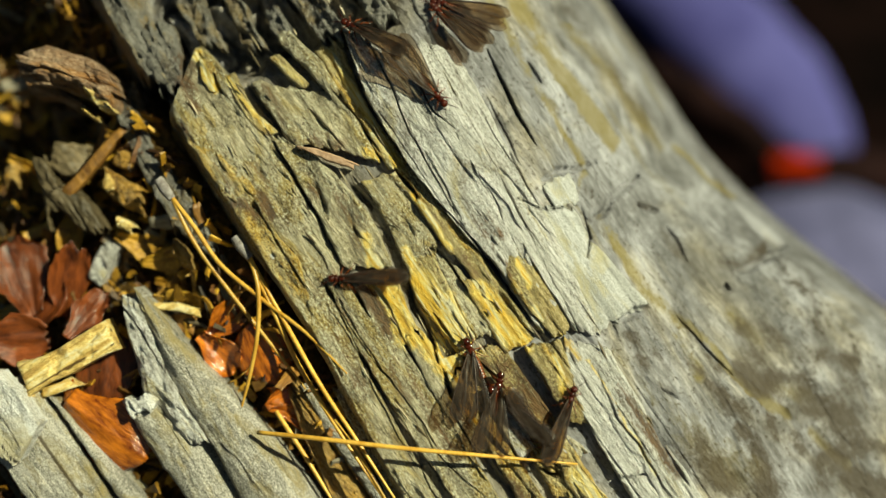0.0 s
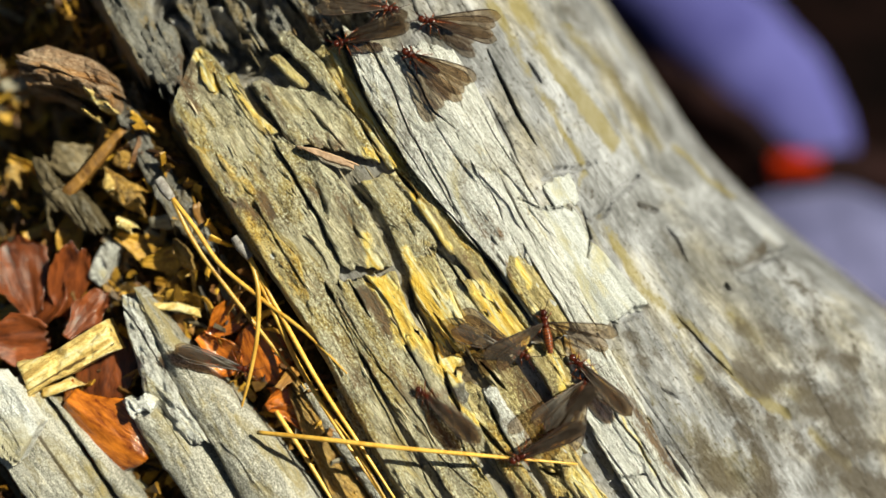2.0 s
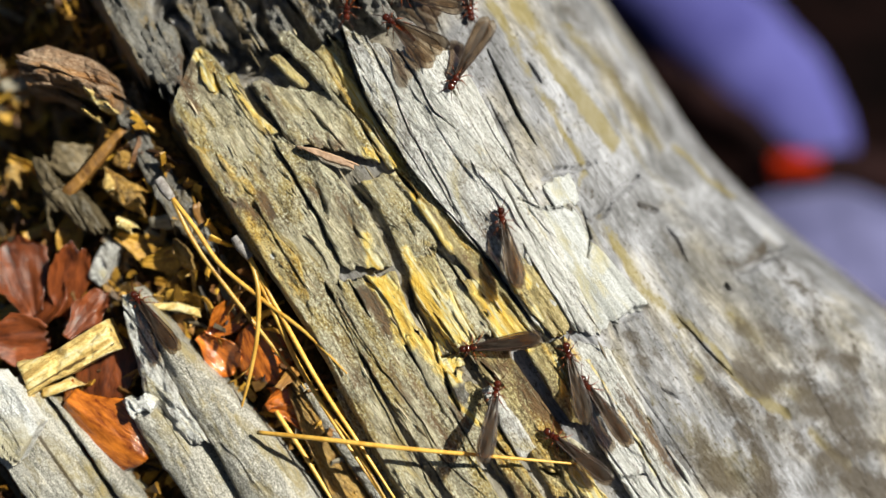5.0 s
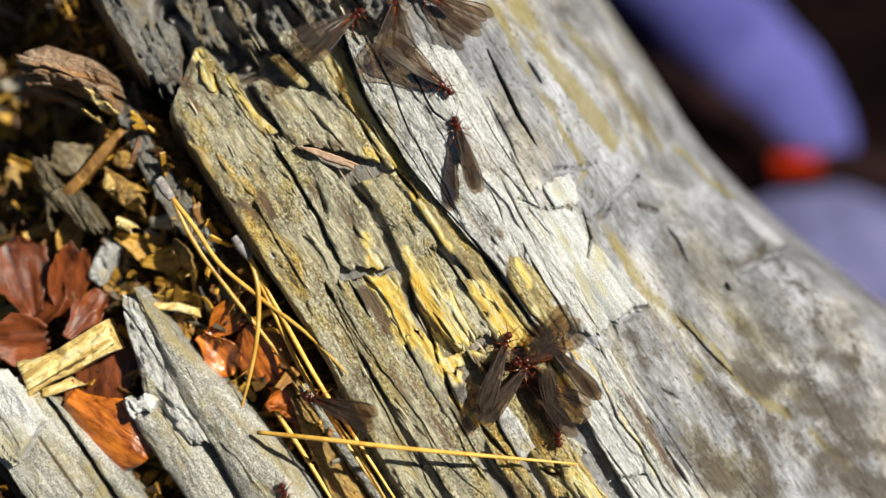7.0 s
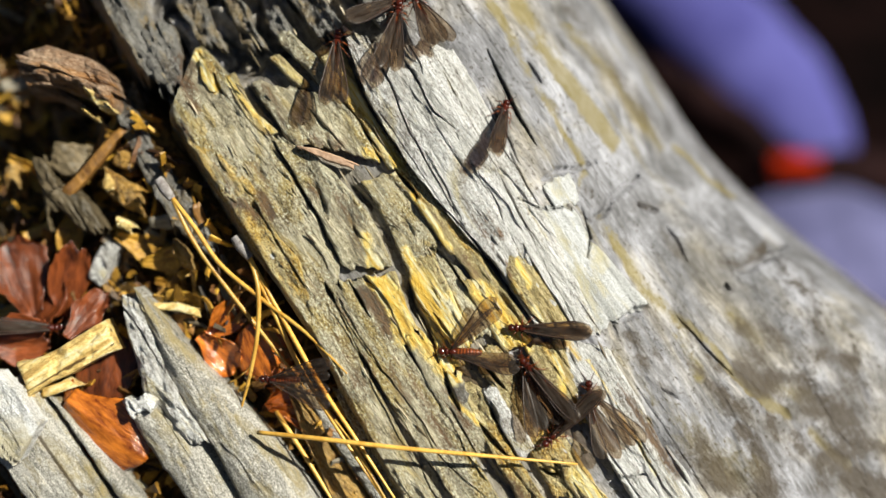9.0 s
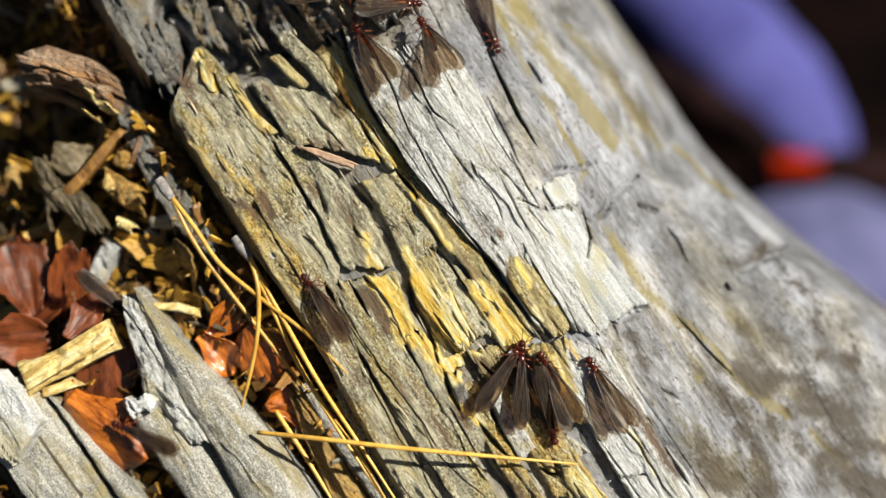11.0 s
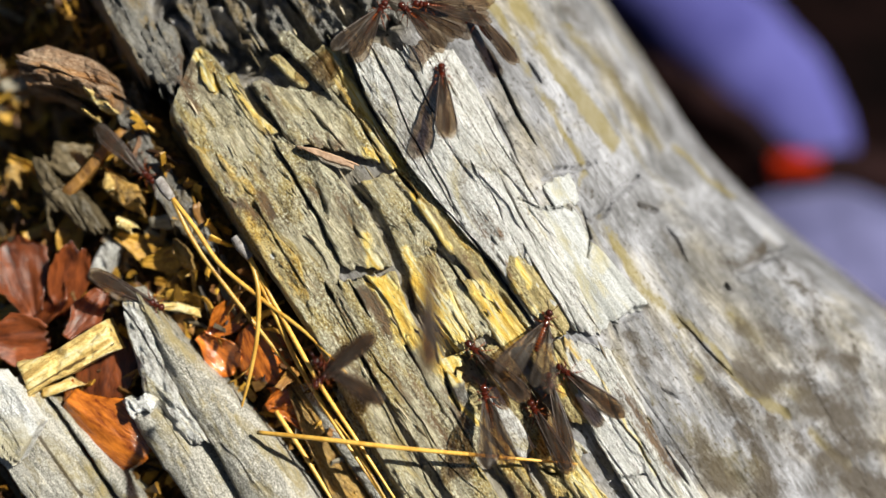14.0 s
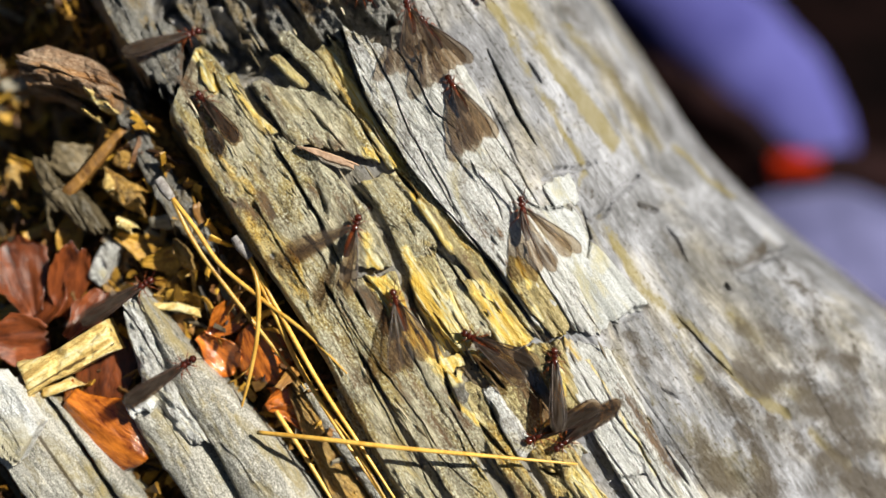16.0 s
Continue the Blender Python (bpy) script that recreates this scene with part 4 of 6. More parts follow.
def litter(name, count, mat, label, lo, hi, wide, box, height, tumble=35, turn=None):
    verts, faces = [], []
    for i in range(count):
        u, v = rng.uniform(*box[0]), rng.uniform(*box[1])
        h = rng.uniform(*height)
        rz = rng.uniform(0, 360) if turn is None else rng.gauss(turn, 30)
        m = pose(u * MM, v * MM, (h + float(bed_height(u, v))) * MM, rng.gauss(0, tumble), rng.gauss(0, tumble), rz)
        length = rng.uniform(lo, hi)
        flake_mesh(verts, faces, m, length, rng.uniform(*wide), rng.uniform(0.15, 0.5))
    ob = link(name, verts, faces, mat, smooth=False)
    ob.matrix_world = LOG
    return tagged(ob, label, "debris", kind="stuff")


HOLLOW = ((-85, 60), (-95, -25))
litter("dark_litter", 1100, FLAKE_DARK, "dark brown rotten wood crumbs in the hollow", 1.5, 6, (0.5, 1.8), HOLLOW, (-2.0, 0.6))
litter("golden_litter", 1900, FLAKE_GOLD, "golden splinters and wood flakes in the hollow", 2, 6.5, (0.4, 2.0), HOLLOW, (-1.8, 1.6))
litter("grey_litter", 450, FLAKE_GREY, "grey weathered splinters in the hollow", 2, 8, (0.5, 1.8), ((-85, 60), (-95, -30)), (-1.5, 1.5), 25, 20)


def laid(ob, label, category, group=""):
    ob.matrix_world = LOG
    return tagged(ob, label, category, group)


# larger pieces lying in the hollow
chunk = laid(strip("wood_chunk", [(-61.1, -36.5), (-60.0, -32.9), (-55.2, -28.8), (-50.5, -27.2)], [(-59.4, -37.9), (-56.0, -34.0), (-51.2, -30.4), (-47.7, -28.2)], 2.2, 9, RUST, 41, None, 0.6, 0.4, 1.2, 2.0, -8, 0.4, 0.4, 0.0, 37), "reddish-brown broken wood chunk with splintered end", "wood chunk")
strip("layer", [(-59.6, -38.2), (-56.1, -34.3), (-51.4, -30.7), (-47.8, -28.5)], [(-57.9, -39.1), (-54.2, -35.6), (-49.9, -32.8), (-45.7, -31.3)], 1.4, 10, RUST, 56, chunk, -3.0, 0.4, 1.5, 2.0, -8, 0.4, 0.2, 0.0, 37)
strip("layer", [(-58.6, -39.7), (-54.8, -36.3), (-50.9, -34.2), (-46.6, -33.0)], [(-57.0, -40.2), (-53.7, -37.1), (-49.9, -35.4), (-47.0, -34.2)], -2.5, 8, RUST, 58, chunk, -2.0, 0.4, 1.5, 1.5, -8, 0.3, 0.2, 0.0, 37)
strip("splinter", [(-51.4, -31.3), (-49.2, -30.3), (-47.4, -29.7)], [(-48.6, -31.7), (-46.2, -31.2), (-45.3, -30.0)], 2.2, 2.5, CHIP, 57, chunk, -1.2, 0.5, 1.2, 1.2, -8, 0.4, 0.0, 0.0, 37)
strip("splinter", [(-49.0, -33.7), (-46.8, -33.1), (-45.6, -32.4)], [(-48.8, -34.1), (-46.7, -33.5), (-45.5, -32.9)], 0.6, 2, CHIP, 59, chunk, -1.0, 0.3, 0.8, 1.0, -8, 0.3, 0.0, 0.0, 37)
stick = laid(strip("stick", [(-20.3, -42.0), (-13.2, -43.5), (-6.1, -45.1), (5.0, -45.2), (17.3, -46.6)], [(-18.8, -41.4), (-12.4, -40.8), (-0.7, -38.6), (11.7, -36.8), (24.3, -36.1)], 0, 7, SILVER, 43, None, -1.0, 0.35, 1.2, 0.6, -2, 0.15, 1.8), "silver-grey weathered stick with split end", "stick")
strip("split_face", [(-20.6, -44.8), (-13.8, -47.5), (-7.8, -49.3), (3.0, -48.4)], [(-19.8, -41.6), (-12.2, -43.7), (-5.5, -45.1), (5.3, -45.3)], 0.2, 6, PALE, 53, stick, 0.9, 0.5, 1.0, 1.0, -3, 0.5, 0.3)
stick = laid(strip("stick", [(-6.9, -53.1), (-2.4, -53.7), (11.0, -53.6)], [(-5.6, -47.8), (3.7, -46.1), (16.5, -45.5)], 0.6, 6, SILVER, 44, None, -1.5, 0.4, 1.0, 0.5, -4, 0.2, 1.8), "silver-grey split stick with broken tip", "stick")
strip("broken_tip", [(-7.7, -52.9), (-5.5, -53.1)], [(-7.1, -48.6), (-4.4, -48.0)], 0.4, 4, WHITE, 54, stick, 0.5, 0.4, 0.8, 1.2, -3, 0.6, 0.5)
stick = laid(strip("stick", [(-22.4, -72.6), (-11.1, -74.1), (-0.7, -73.9)], [(-16.9, -63.0), (-6.9, -62.6), (6.7, -63.0)], 0, 7, SILVER, 45, None, 0.5, 0.4, 1.0, 0.5, -4, 0.15, 1.2), "thick grey weathered stick with cracked face", "stick")
strip("split_edge", [(-15.3, -62.2), (-6.4, -61.9), (7.2, -62.2)], [(-13.5, -61.4), (-4.2, -60.1), (9.6, -58.8)], -0.3, 6, SILVER, 55, stick, -1.0, 0.3, 1.0, 0.5, -4, 0.15, 0.8)
laid(strip("wood_chip", [(-24.8, -66.6), (-17.1, -70.2), (-11.6, -72.5)], [(-20.3, -64.1), (-11.9, -63.6), (-9.3, -69.4)], 1.8, 4, WHITE, 46, None, 0.5, 0.6, 0.8, 0.9, -1), "bleached white broken wood chip", "wood chip")
laid(strip("wood_chip", [(-20.4, -63.1), (-19.9, -56.2), (-19.6, -48.2)], [(-17.2, -63.7), (-15.6, -56.0), (-15.3, -48.8)], 2.5, 4, CHIP, 47, None, 1.4, 0.9, 1.5, 1.3, -5, 0.3, 0.0, 0.0, 88), "fresh yellow split wood chip with torn end", "wood chip")
laid(strip("wood_chip", [(-16.7, -62.4), (-15.5, -58.5)], [(-15.1, -63.0), (-13.5, -56.8)], 2, 3, CHIP, 48, None, 0.5, 0.4, 0.6, 1.0, -6, 0.0, 0.0, 0.0, 88), "small fresh yellow wood chip", "wood chip")
laid(strip("wood_chip", [(-27.3, -49.0), (-29.7, -46.3), (-31.0, -43.5)], [(-25.3, -47.6), (-27.0, -44.6), (-28.9, -41.9)], 0, 4, PALE, 49, None, 0.5, 0.4, 0.6, 1.4, -11), "bleached white wood chip", "wood chip")
laid(strip("sliver", [(-44.3, -31.1), (-42.5, -37.4), (-40.4, -44.3)], [(-42.7, -30.5), (-40.7, -37.0), (-38.9, -43.8)], 0, 1.2, SHAVE_BROWN, 50, None, 0, 0.2, 0.5, 0.3, -9), "thin flat orange-brown wood sliver", "sliver")
laid(strip("sliver", [(-18.2, -41.9), (-16.0, -38.4), (-13.2, -36.0)], [(-17.1, -42.1), (-14.9, -39.2), (-12.3, -36.8)], 0, 0.8, CHIP, 51, None, 0, 0.2, 0.5, 0.3, -6), "thin curved pale yellow sliver", "sliver")
laid(strip("sliver", [(-25.2, -9.6), (-22.8, -7.1), (-17.4, -3.3)], [(-24.2, -9.2), (-20.3, -6.8), (-17.3, -4.3)], 1.6, 0.8, PINK, 52, None, 0, 0.25, 0.6, 0.5), "curled pinkish bark sliver on the log", "sliver")

laid(strip("stick", [(-41.8, -46.9), (-35.9, -45.5), (-31.2, -44.2)], [(-42.1, -43.8), (-37.7, -41.7), (-32.5, -42.0)], 0, 5, SHAVE_DULL, 71, None, 1.0, 0.4, 1.5, 0.8, -9, 0.3, 0.6, 0.0, 0), "grey-brown weathered stick piece with torn end", "stick")
laid(strip("stick", [(-47.5, -45.8), (-42.5, -47.1), (-37.7, -49.5)], [(-47.1, -43.7), (-42.6, -44.1), (-39.7, -46.0)], 0, 4, SHAVE_DULL, 72, None, 0.4, 0.5, 0.9, 0.8, -10, 0.3, 0.3, 0.0, 0.0), "thin tan-grey stick leaning in the hollow", "stick")
laid(strip("wood_chip", [(-45.4, -44.2), (-42.5, -42.5), (-41.3, -40.1)], [(-47.8, -41.1), (-46.6, -38.7), (-44.9, -37.5)], 0, 3, SHAVE_DULL, 73, None, -1.0, 0.5, 0.9, 0.8, -11.5, 0.3, 0.3, 0.0, 60), "flat dull grey wood chip", "wood chip")
laid(strip("wood_chip", [(-36.7, -39.3), (-33.3, -37.9), (-31.0, -36.3)], [(-39.5, -36.4), (-36.5, -34.7), (-33.4, -32.9)], 0, 4, AMBER, 74, None, 1.2, 0.9, 1.5, 0.8, -9.5, 0.3, 0.3, 0.0, 60), "golden-brown rotten wood chip", "wood chip")
laid(strip("wood_chip", [(-37.8, -38.8), (-36.5, -38.4)], [(-38.8, -36.7), (-37.4, -36.3)], 0, 1.5, CHIP, 75, None, 0.4, 0.4, 0.6, 0.8, -8.2, 0.3, 0.3, 0.0, 88), "small fresh yellow wood chip", "wood chip")
laid(strip("wood_chip", [(-39.7, -35.2), (-37.6, -34.2)], [(-41.3, -33.1), (-39.0, -31.9)], 0, 2.5, AMBER, 76, None, 0.6, 0.6, 0.8, 0.8, -9.5, 0.3, 0.3, 0.0, 70), "small golden-brown wood chip", "wood chip")
laid(strip("wood_chip", [(-30.9, -40.1), (-29.3, -38.9)], [(-32.0, -38.5), (-29.7, -37.3)], 0, 1.5, CHIP, 77, None, 0.4, 0.4, 0.6, 0.8, -7.5, 0.3, 0.3, 0.0, 88), "small fresh yellow wood chip", "wood chip")
laid(strip("wood_chip", [(-23.6, -34.8), (-20.1, -34.7), (-19.0, -33.9)], [(-24.0, -33.1), (-21.5, -32.4), (-19.7, -32.5)], 0, 2.5, AMBER, 78, None, 0.6, 0.5, 0.8, 0.8, -6.5, 0.3, 0.3, 0.0, 0), "small golden-brown wood chip", "wood chip")
laid(strip("wood_chip", [(-47.5, -52.6), (-47.6, -50.7), (-46.3, -50.7)], [(-49.8, -51.1), (-49.8, -49.4), (-47.6, -48.7)], 0, 3, AMBER, 79, None, 0.6, 0.6, 0.8, 0.8, -14, 0.3, 0.3, 0.0, 30), "small golden-brown wood chip", "wood chip")


def shaving(mat, length, wide, curl, k):
    """A thin curled wood shaving, origin at its middle, uneven along both edges."""
    n, m = 12, 5
    verts = []
    for layer in (0, 1):
        for i in range(n):
            s = i / (n - 1) - 0.5
            q = curl * s
            r = length / max(curl, 0.2)
            x, z = (r - 0.12 * layer) * math.sin(q), r - (r - 0.12 * layer) * math.cos(q)
            for j in range(m):
                y = (j / (m - 1) - 0.5) * wide * (1 - 0.9 * abs(s) ** 2 + 0.25 * float(val(s * 6, j * 0.7, k)))
                verts.append(Vector((x + 0.25 * float(val(j * 1.3, s * 3, k + 2)), y, z + 0.15 * float(val(s * 4, j, k + 4)))) * MM)
    faces = sheet_faces(n, m) + [f[::-1] for f in sheet_faces(n, m, n * m)]
    ring = [j for j in range(m)] + [i * m + m - 1 for i in range(1, n)] + [(n - 1) * m + j for j in range(m - 2, -1, -1)] + [i * m for i in range(n - 2, 0, -1)]
    for a, b in zip(ring, ring[1:] + ring[:1]):
        faces.append((b, a, a + n * m, b + n * m))
    return link("wood_shaving", verts, faces, mat)


def shavings():
    pick = random.Random(31)
    plans = [(SHAVE_GOLD, 7, 2.6, 0.9, "golden curled wood shaving lying in the hollow"), (SHAVE_BROWN, 6, 3.2, 0.7, "brown curled wood shaving lying in the hollow"),
             (SHAVE_GOLD, 5, 2.0, 1.6, "golden curled wood shaving lying in the hollow"), (SHAVE_GREY, 8, 2.4, 0.5, "grey weathered wood shaving lying in the hollow"),
             (SHAVE_BROWN, 9, 1.8, 0.6, "brown curled wood shaving lying in the hollow")]
    for i, (mat, length, wide, curl, label) in enumerate(plans):
        first = tagged(shaving(mat, length, wide, curl, 3 + 11 * i), label, "wood shaving", "wood shavings in the hollow")
        for j in range(17):
            u, v = pick.uniform(-66, 34), pick.uniform(-72, -28)
            v = max(v, -44) if u < -56 else v
            lift = float(bed_height(u, v)) + pick.uniform(-0.3, 1.6)
            m = LOG @ pose(u * MM, v * MM, lift * MM, pick.gauss(0, 28) + 180 * (j % 3 == 0), pick.gauss(0, 22), pick.uniform(0, 360))
            if j:
                copy_thing(first, m)
            else:
                first.matrix_basis = m


shavings()


def scale_leaf(at, length, wide, turn, cup, mat, label, rx=0, ry=0, fray=1.0):
    """A cupped woody scale with a thick base, a frayed rim and a mid ridge."""
    n, m = 26, 20
    verts = []
    k = rng.uniform(0, 90)
    for side in (0, 1):
        for i in range(n):
            s = i / (n - 1)
            end = max(0.0, (s - 0.62) / 0.38)
            half = wide / 2 * (0.32 + 0.68 * float(ease(s / 0.62))) * math.sqrt(1 - 0.72 * end**2) * (1 + fray * (0.13 * float(val(s * 6, k)) + 0.06 * float(val(s * 19, k))))
            for j in range(m):
                q = 2 * j / (m - 1) - 1
                x = (s - 0.5) * length * (1 - 0.10 * q * q * s) + fray * s**4 * (0.8 * float(val(q * 3, k + 3)) + 0.4 * float(val(q * 11, k + 5)))
                z = cup * wide * (0.45 * q * q + 0.5 * (s - 0.4) ** 2) + 0.22 * max(0, 1 - abs(q) / 0.12) + 0.30 * fray * float(val(s * 4, q * 3 + k)) + 0.10 * float(val(s * 6, q * 9 + k))
                verts.append(Vector((x, half * q, z - side * 0.35)) * MM)
    faces = sheet_faces(n, m) + [f[::-1] for f in sheet_faces(n, m, n * m)]
    ring = [j for j in range(m)] + [i * m + m - 1 for i in range(1, n)] + [(n - 1) * m + j for j in range(m - 2, -1, -1)] + [i * m for i in range(n - 2, 0, -1)]
    for a, b in zip(ring, ring[1:] + ring[:1]):
        faces.append((b, a, a + n * m, b + n * m))
    ob = link("cone_scale", verts, faces, mat)
    ob.matrix_world = LOG @ pose(at[0] * MM, at[1] * MM, max(at[2], float(bed_height(at[0], at[1])) + 1.2) * MM, rx, ry, turn)
    return tagged(ob, label, "cone scale", "cone scales in the hollow")


RB = "red-brown woody cone scale, dry and cupped"
OR = "bright orange-brown cone scale with glossy shell"
scale_leaf((-33.3, -57.5, -12), 13, 10, 168, 0.22, SCALE, RB, 8, 12)
scale_leaf((-27.6, -57.4, -12), 11, 7, 120, 0.3, SCALE, RB, -15, 10)
scale_leaf((-28.8, -52.0, -12), 12, 7, 130, 0.3, SCALE, RB, 20, -15)
scale_leaf((-25.8, -63.2, -9), 11, 8, 60, 0.3, SCALE, RB, 10, 10)
scale_leaf((-22.3, -51.5, -8), 9, 5, 110, 0.35, SCALE, RB, 0, 20)
scale_leaf((-12.9, -54.2, -7), 13, 10, 140, -0.10, SCALE, RB, 0, 0, 0.5)
scale_leaf((-5.8, -57.7, -4.5), 15, 11.5, 18, -0.28, ORANGE, OR, 4, 4, 0.35)
scale_leaf((-12.4, -60.1, -6), 7, 4, 330, -0.3, ORANGE, OR, 10, 20)
scale_leaf((-6.2, -37.2, -7), 8, 6, 10, 0.4, ORANGE, RB, 10, 10, 0.4)
scale_leaf((-0.7, -31.8, -7), 13, 9, 170, -0.25, ORANGE, OR, 0, -8, 0.4)
scale_leaf((4.5, -33.2, -5), 5, 4, 90, 0.5, ORANGE, OR, 25, 10)
scale_leaf((-9.7, -33.7, -8), 8, 5, 100, 0.3, ORANGE, RB, 20, 0)
scale_leaf((9.3, -31.7, -7), 11, 5, 40, 0.2, ORANGE, OR, 0, 5)
scale_leaf((-22.5, -36.4, -11), 9, 5, 60, 0.2, FLAKE_GOLD, "golden-brown woody flake in the hollow", 20, 0)
scale_leaf((-26.4, -38.9, -12), 10, 5, 30, 0.2, FLAKE_GOLD, "golden-brown woody flake in the hollow", -10, 10)
scale_leaf((-34.2, -48.9, -14), 9, 4, 140, 0.2, FLAKE_GOLD, "golden-brown woody flake in the hollow", 20, 0)
scale_leaf((-47.1, -48.3, -18), 10, 4, 20, 0.2, FLAKE_GOLD, "golden-brown woody flake in the hollow", 20, 0)


def tube(name, points, radii, mat, parent=None, sides=7, smooth_steps=6):
    """A round rod through points, in millimetres of its parent's space."""
    p = [Vector(q) for q in points]
    path = []
    for i in range(len(p) - 1):
        a, b, c, d = p[max(i - 1, 0)], p[i], p[i + 1], p[min(i + 2, len(p) - 1)]
        for k in range(smooth_steps):
            t = k / smooth_steps
            path.append(0.5 * (2 * b + (c - a) * t + (2 * a - 5 * b + 4 * c - d) * t * t + (3 * b - a - 3 * c + d) * t**3))
    path.append(p[-1])
    verts, n = [], len(path)
    for i, q in enumerate(path):
        way = (path[min(i + 1, n - 1)] - path[max(i - 1, 0)]).normalized()
        x = way.cross(Vector((0.13, 0.21, 1))).normalized()
        y = way.cross(x)
        r = float(np.interp(i / (n - 1), np.linspace(0, 1, len(radii)), radii))
        for j in range(sides):
            w = 2 * math.pi * j / sides
            verts.append((q + x * r * math.cos(w) + y * r * math.sin(w)) * MM)
    faces = [(i * sides + j, i * sides + (j + 1) % sides, (i + 1) * sides + (j + 1) % sides, (i + 1) * sides + j) for i in range(n - 1) for j in range(sides)]
    faces += [tuple(range(sides))[::-1], tuple((n - 1) * sides + j for j in range(sides))]
    return link(name, verts, faces, mat, parent)


def bundle(sheath, needles, label):
    top = tagged(new("pine_needles"), label, "pine needles", "dry pine needles")
    top.matrix_world = LOG
    if sheath:
        tube("sheath", sheath, (0.7, 0.85, 0.6), SHEATH, top, 9)
    for pts in needles:
        tube("needle", pts, (0.34, 0.38, 0.35, 0.30, 0.13), NEEDLE, top)


YN = "dry yellow pine needles joined in a grey sheath"
bundle([(-32.9, -29.8, -4), (-31.0, -29.8, -4), (-29.2, -29.7, -4)],
       [[(-29.3, -29.6, -4), (-23.4, -29.2, -3.5), (-16.6, -29.0, -3), (-8.2, -26.4, -2), (-1.1, -23.8, -0.3), (7.3, -21.9, 1.4)],
        [(-29.3, -29.6, -4), (-22.3, -30.6, -4), (-13.4, -30.4, -4), (-3.7, -29.7, -4), (5.9, -28.9, -3)]], YN)
bundle([(-19.0, -24.9, -2.5), (-17.2, -24.9, -2.4), (-15.0, -24.7, -2.3)],
       [[(-15.3, -24.7, -2.3), (-10.6, -26.2, -2), (-5.1, -30.0, -2), (-0.2, -35.0, -3), (3.3, -39.2, -4)],
        [(-15.1, -24.7, -2.2), (-4.7, -25.6, -1.5), (6.3, -26.2, 0.5), (16.1, -26.1, 2), (27.3, -26.2, 2.5)],
        [(-15.0, -24.9, -2.3), (-5.2, -26.4, -2), (2.6, -27.6, -2), (13.7, -27.7, 0.8), (27.1, -27.7, 1.5)]], YN)
bundle(None, [[(7.2, -38.1, -1), (12.6, -30.6, 3), (19.9, -21.6, 4.8), (28.2, -11.6, 4.2), (37.1, -1.3, 1.8)]], "single long dry yellow pine needle across the log")
bundle(None, [[(6.2, -34.6, -4), (14.4, -34.6, -3), (22.7, -34.9, -2.5)]], "single dry yellow pine needle")
bundle(None, [[(12.0, -27.6, -0.5), (19.0, -27.2, 1.2), (26.2, -27.5, 1.6)]], "single dry yellow pine needle")


# ---- termites ----
TERM_HEAD = plain("termite_red", (0.018, 0.0035, 0.002), (0.085, 0.013, 0.004), 900, 0.16, 0.5, 0.00003)
TERM_EYE = plain("termite_eye", (0.004, 0.003, 0.003), (0.012, 0.008, 0.008), 900, 0.15, 0.6, 0.00001)


def banded(name, dark, light, period):
    """Shiny skin with a dark band on every segment."""
    m, t, b = nodes(name, 0.28, 0.5)
    co = t.nodes.new("ShaderNodeTexCoord")
    w = t.nodes.new("ShaderNodeTexWave")
    w.inputs["Scale"].default_value = 2 * math.pi / (20 * period)
    w.inputs["Distortion"].default_value = 0.6
    t.links.new(co.outputs["Object"], w.inputs["Vector"])
    col = ramp(t, w.outputs["Fac"], [(0.15, dark), (0.55, light)])
    col = mix(t, span(t, noisy(t, coord(t, (1, 1, 1)), 1500, 3), 0.4, 0.7), col, mix(t, 1.0, col, (0.55, 0.45, 0.4), "MULTIPLY"))
    t.links.new(col, b.inputs["Base Color"])
    return m


TERM_BELLY = banded("termite_amber", (0.07, 0.014, 0.004), (0.24, 0.058, 0.011), 0.00046)


def wing_material():
    m, t, b = nodes("smoky_wing", 0.34, 0.5)
    veins = noisy(t, coord(t, (0.08, 1, 1)), 6500, 2, 0.5, 0.3)
    patch = noisy(t, coord(t, (0.4, 1, 1)), 500, 3, 0.6, 0.3)
    t.links.new(ramp(t, veins, [(0.42, (0.07, 0.056, 0.048)), (0.62, (0.16, 0.135, 0.12))]), b.inputs["Base Color"])
    clear = t.nodes.new("ShaderNodeBsdfTransparent")
    t.links.new(ramp(t, veins, [(0.40, (0.72, 0.63, 0.53)), (0.50, (0.83, 0.76, 0.66))]), clear.inputs[0])
    both = t.nodes.new("ShaderNodeMixShader")
    t.links.new(ramp(t, patch, [(0.35, (0.10, 0.10, 0.10)), (0.65, (0.20, 0.20, 0.20))]), both.inputs[0])
    t.links.new(clear.outputs[0], both.inputs[1])
    t.links.new(b.outputs[0], both.inputs[2])
    t.links.new(both.outputs[0], t.nodes["Material Output"].inputs[0])
    return m


WING = wing_material()
VEIN = plain("wing_vein", (0.02, 0.012, 0.01), (0.06, 0.035, 0.025), 900, 0.4, 0.4, 0.00001)


def lathe(name, profile, mat, parent, squash=0.85, sides=14):
    """A body part turned round the x axis: (x, radius, height of its middle)."""
    verts = [Vector((x, r * math.cos(2 * math.pi * j / sides), z + squash * r * math.sin(2 * math.pi * j / sides))) * MM for x, r, z in profile for j in range(sides)]
    n = len(profile)
    faces = [(i * sides + j, i * sides + (j + 1) % sides, (i + 1) * sides + (j + 1) % sides, (i + 1) * sides + j) for i in range(n - 1) for j in range(sides)]
    faces += [tuple(range(sides))[::-1], tuple((n - 1) * sides + j for j in range(sides))]
    return link(name, verts, faces, mat, parent)


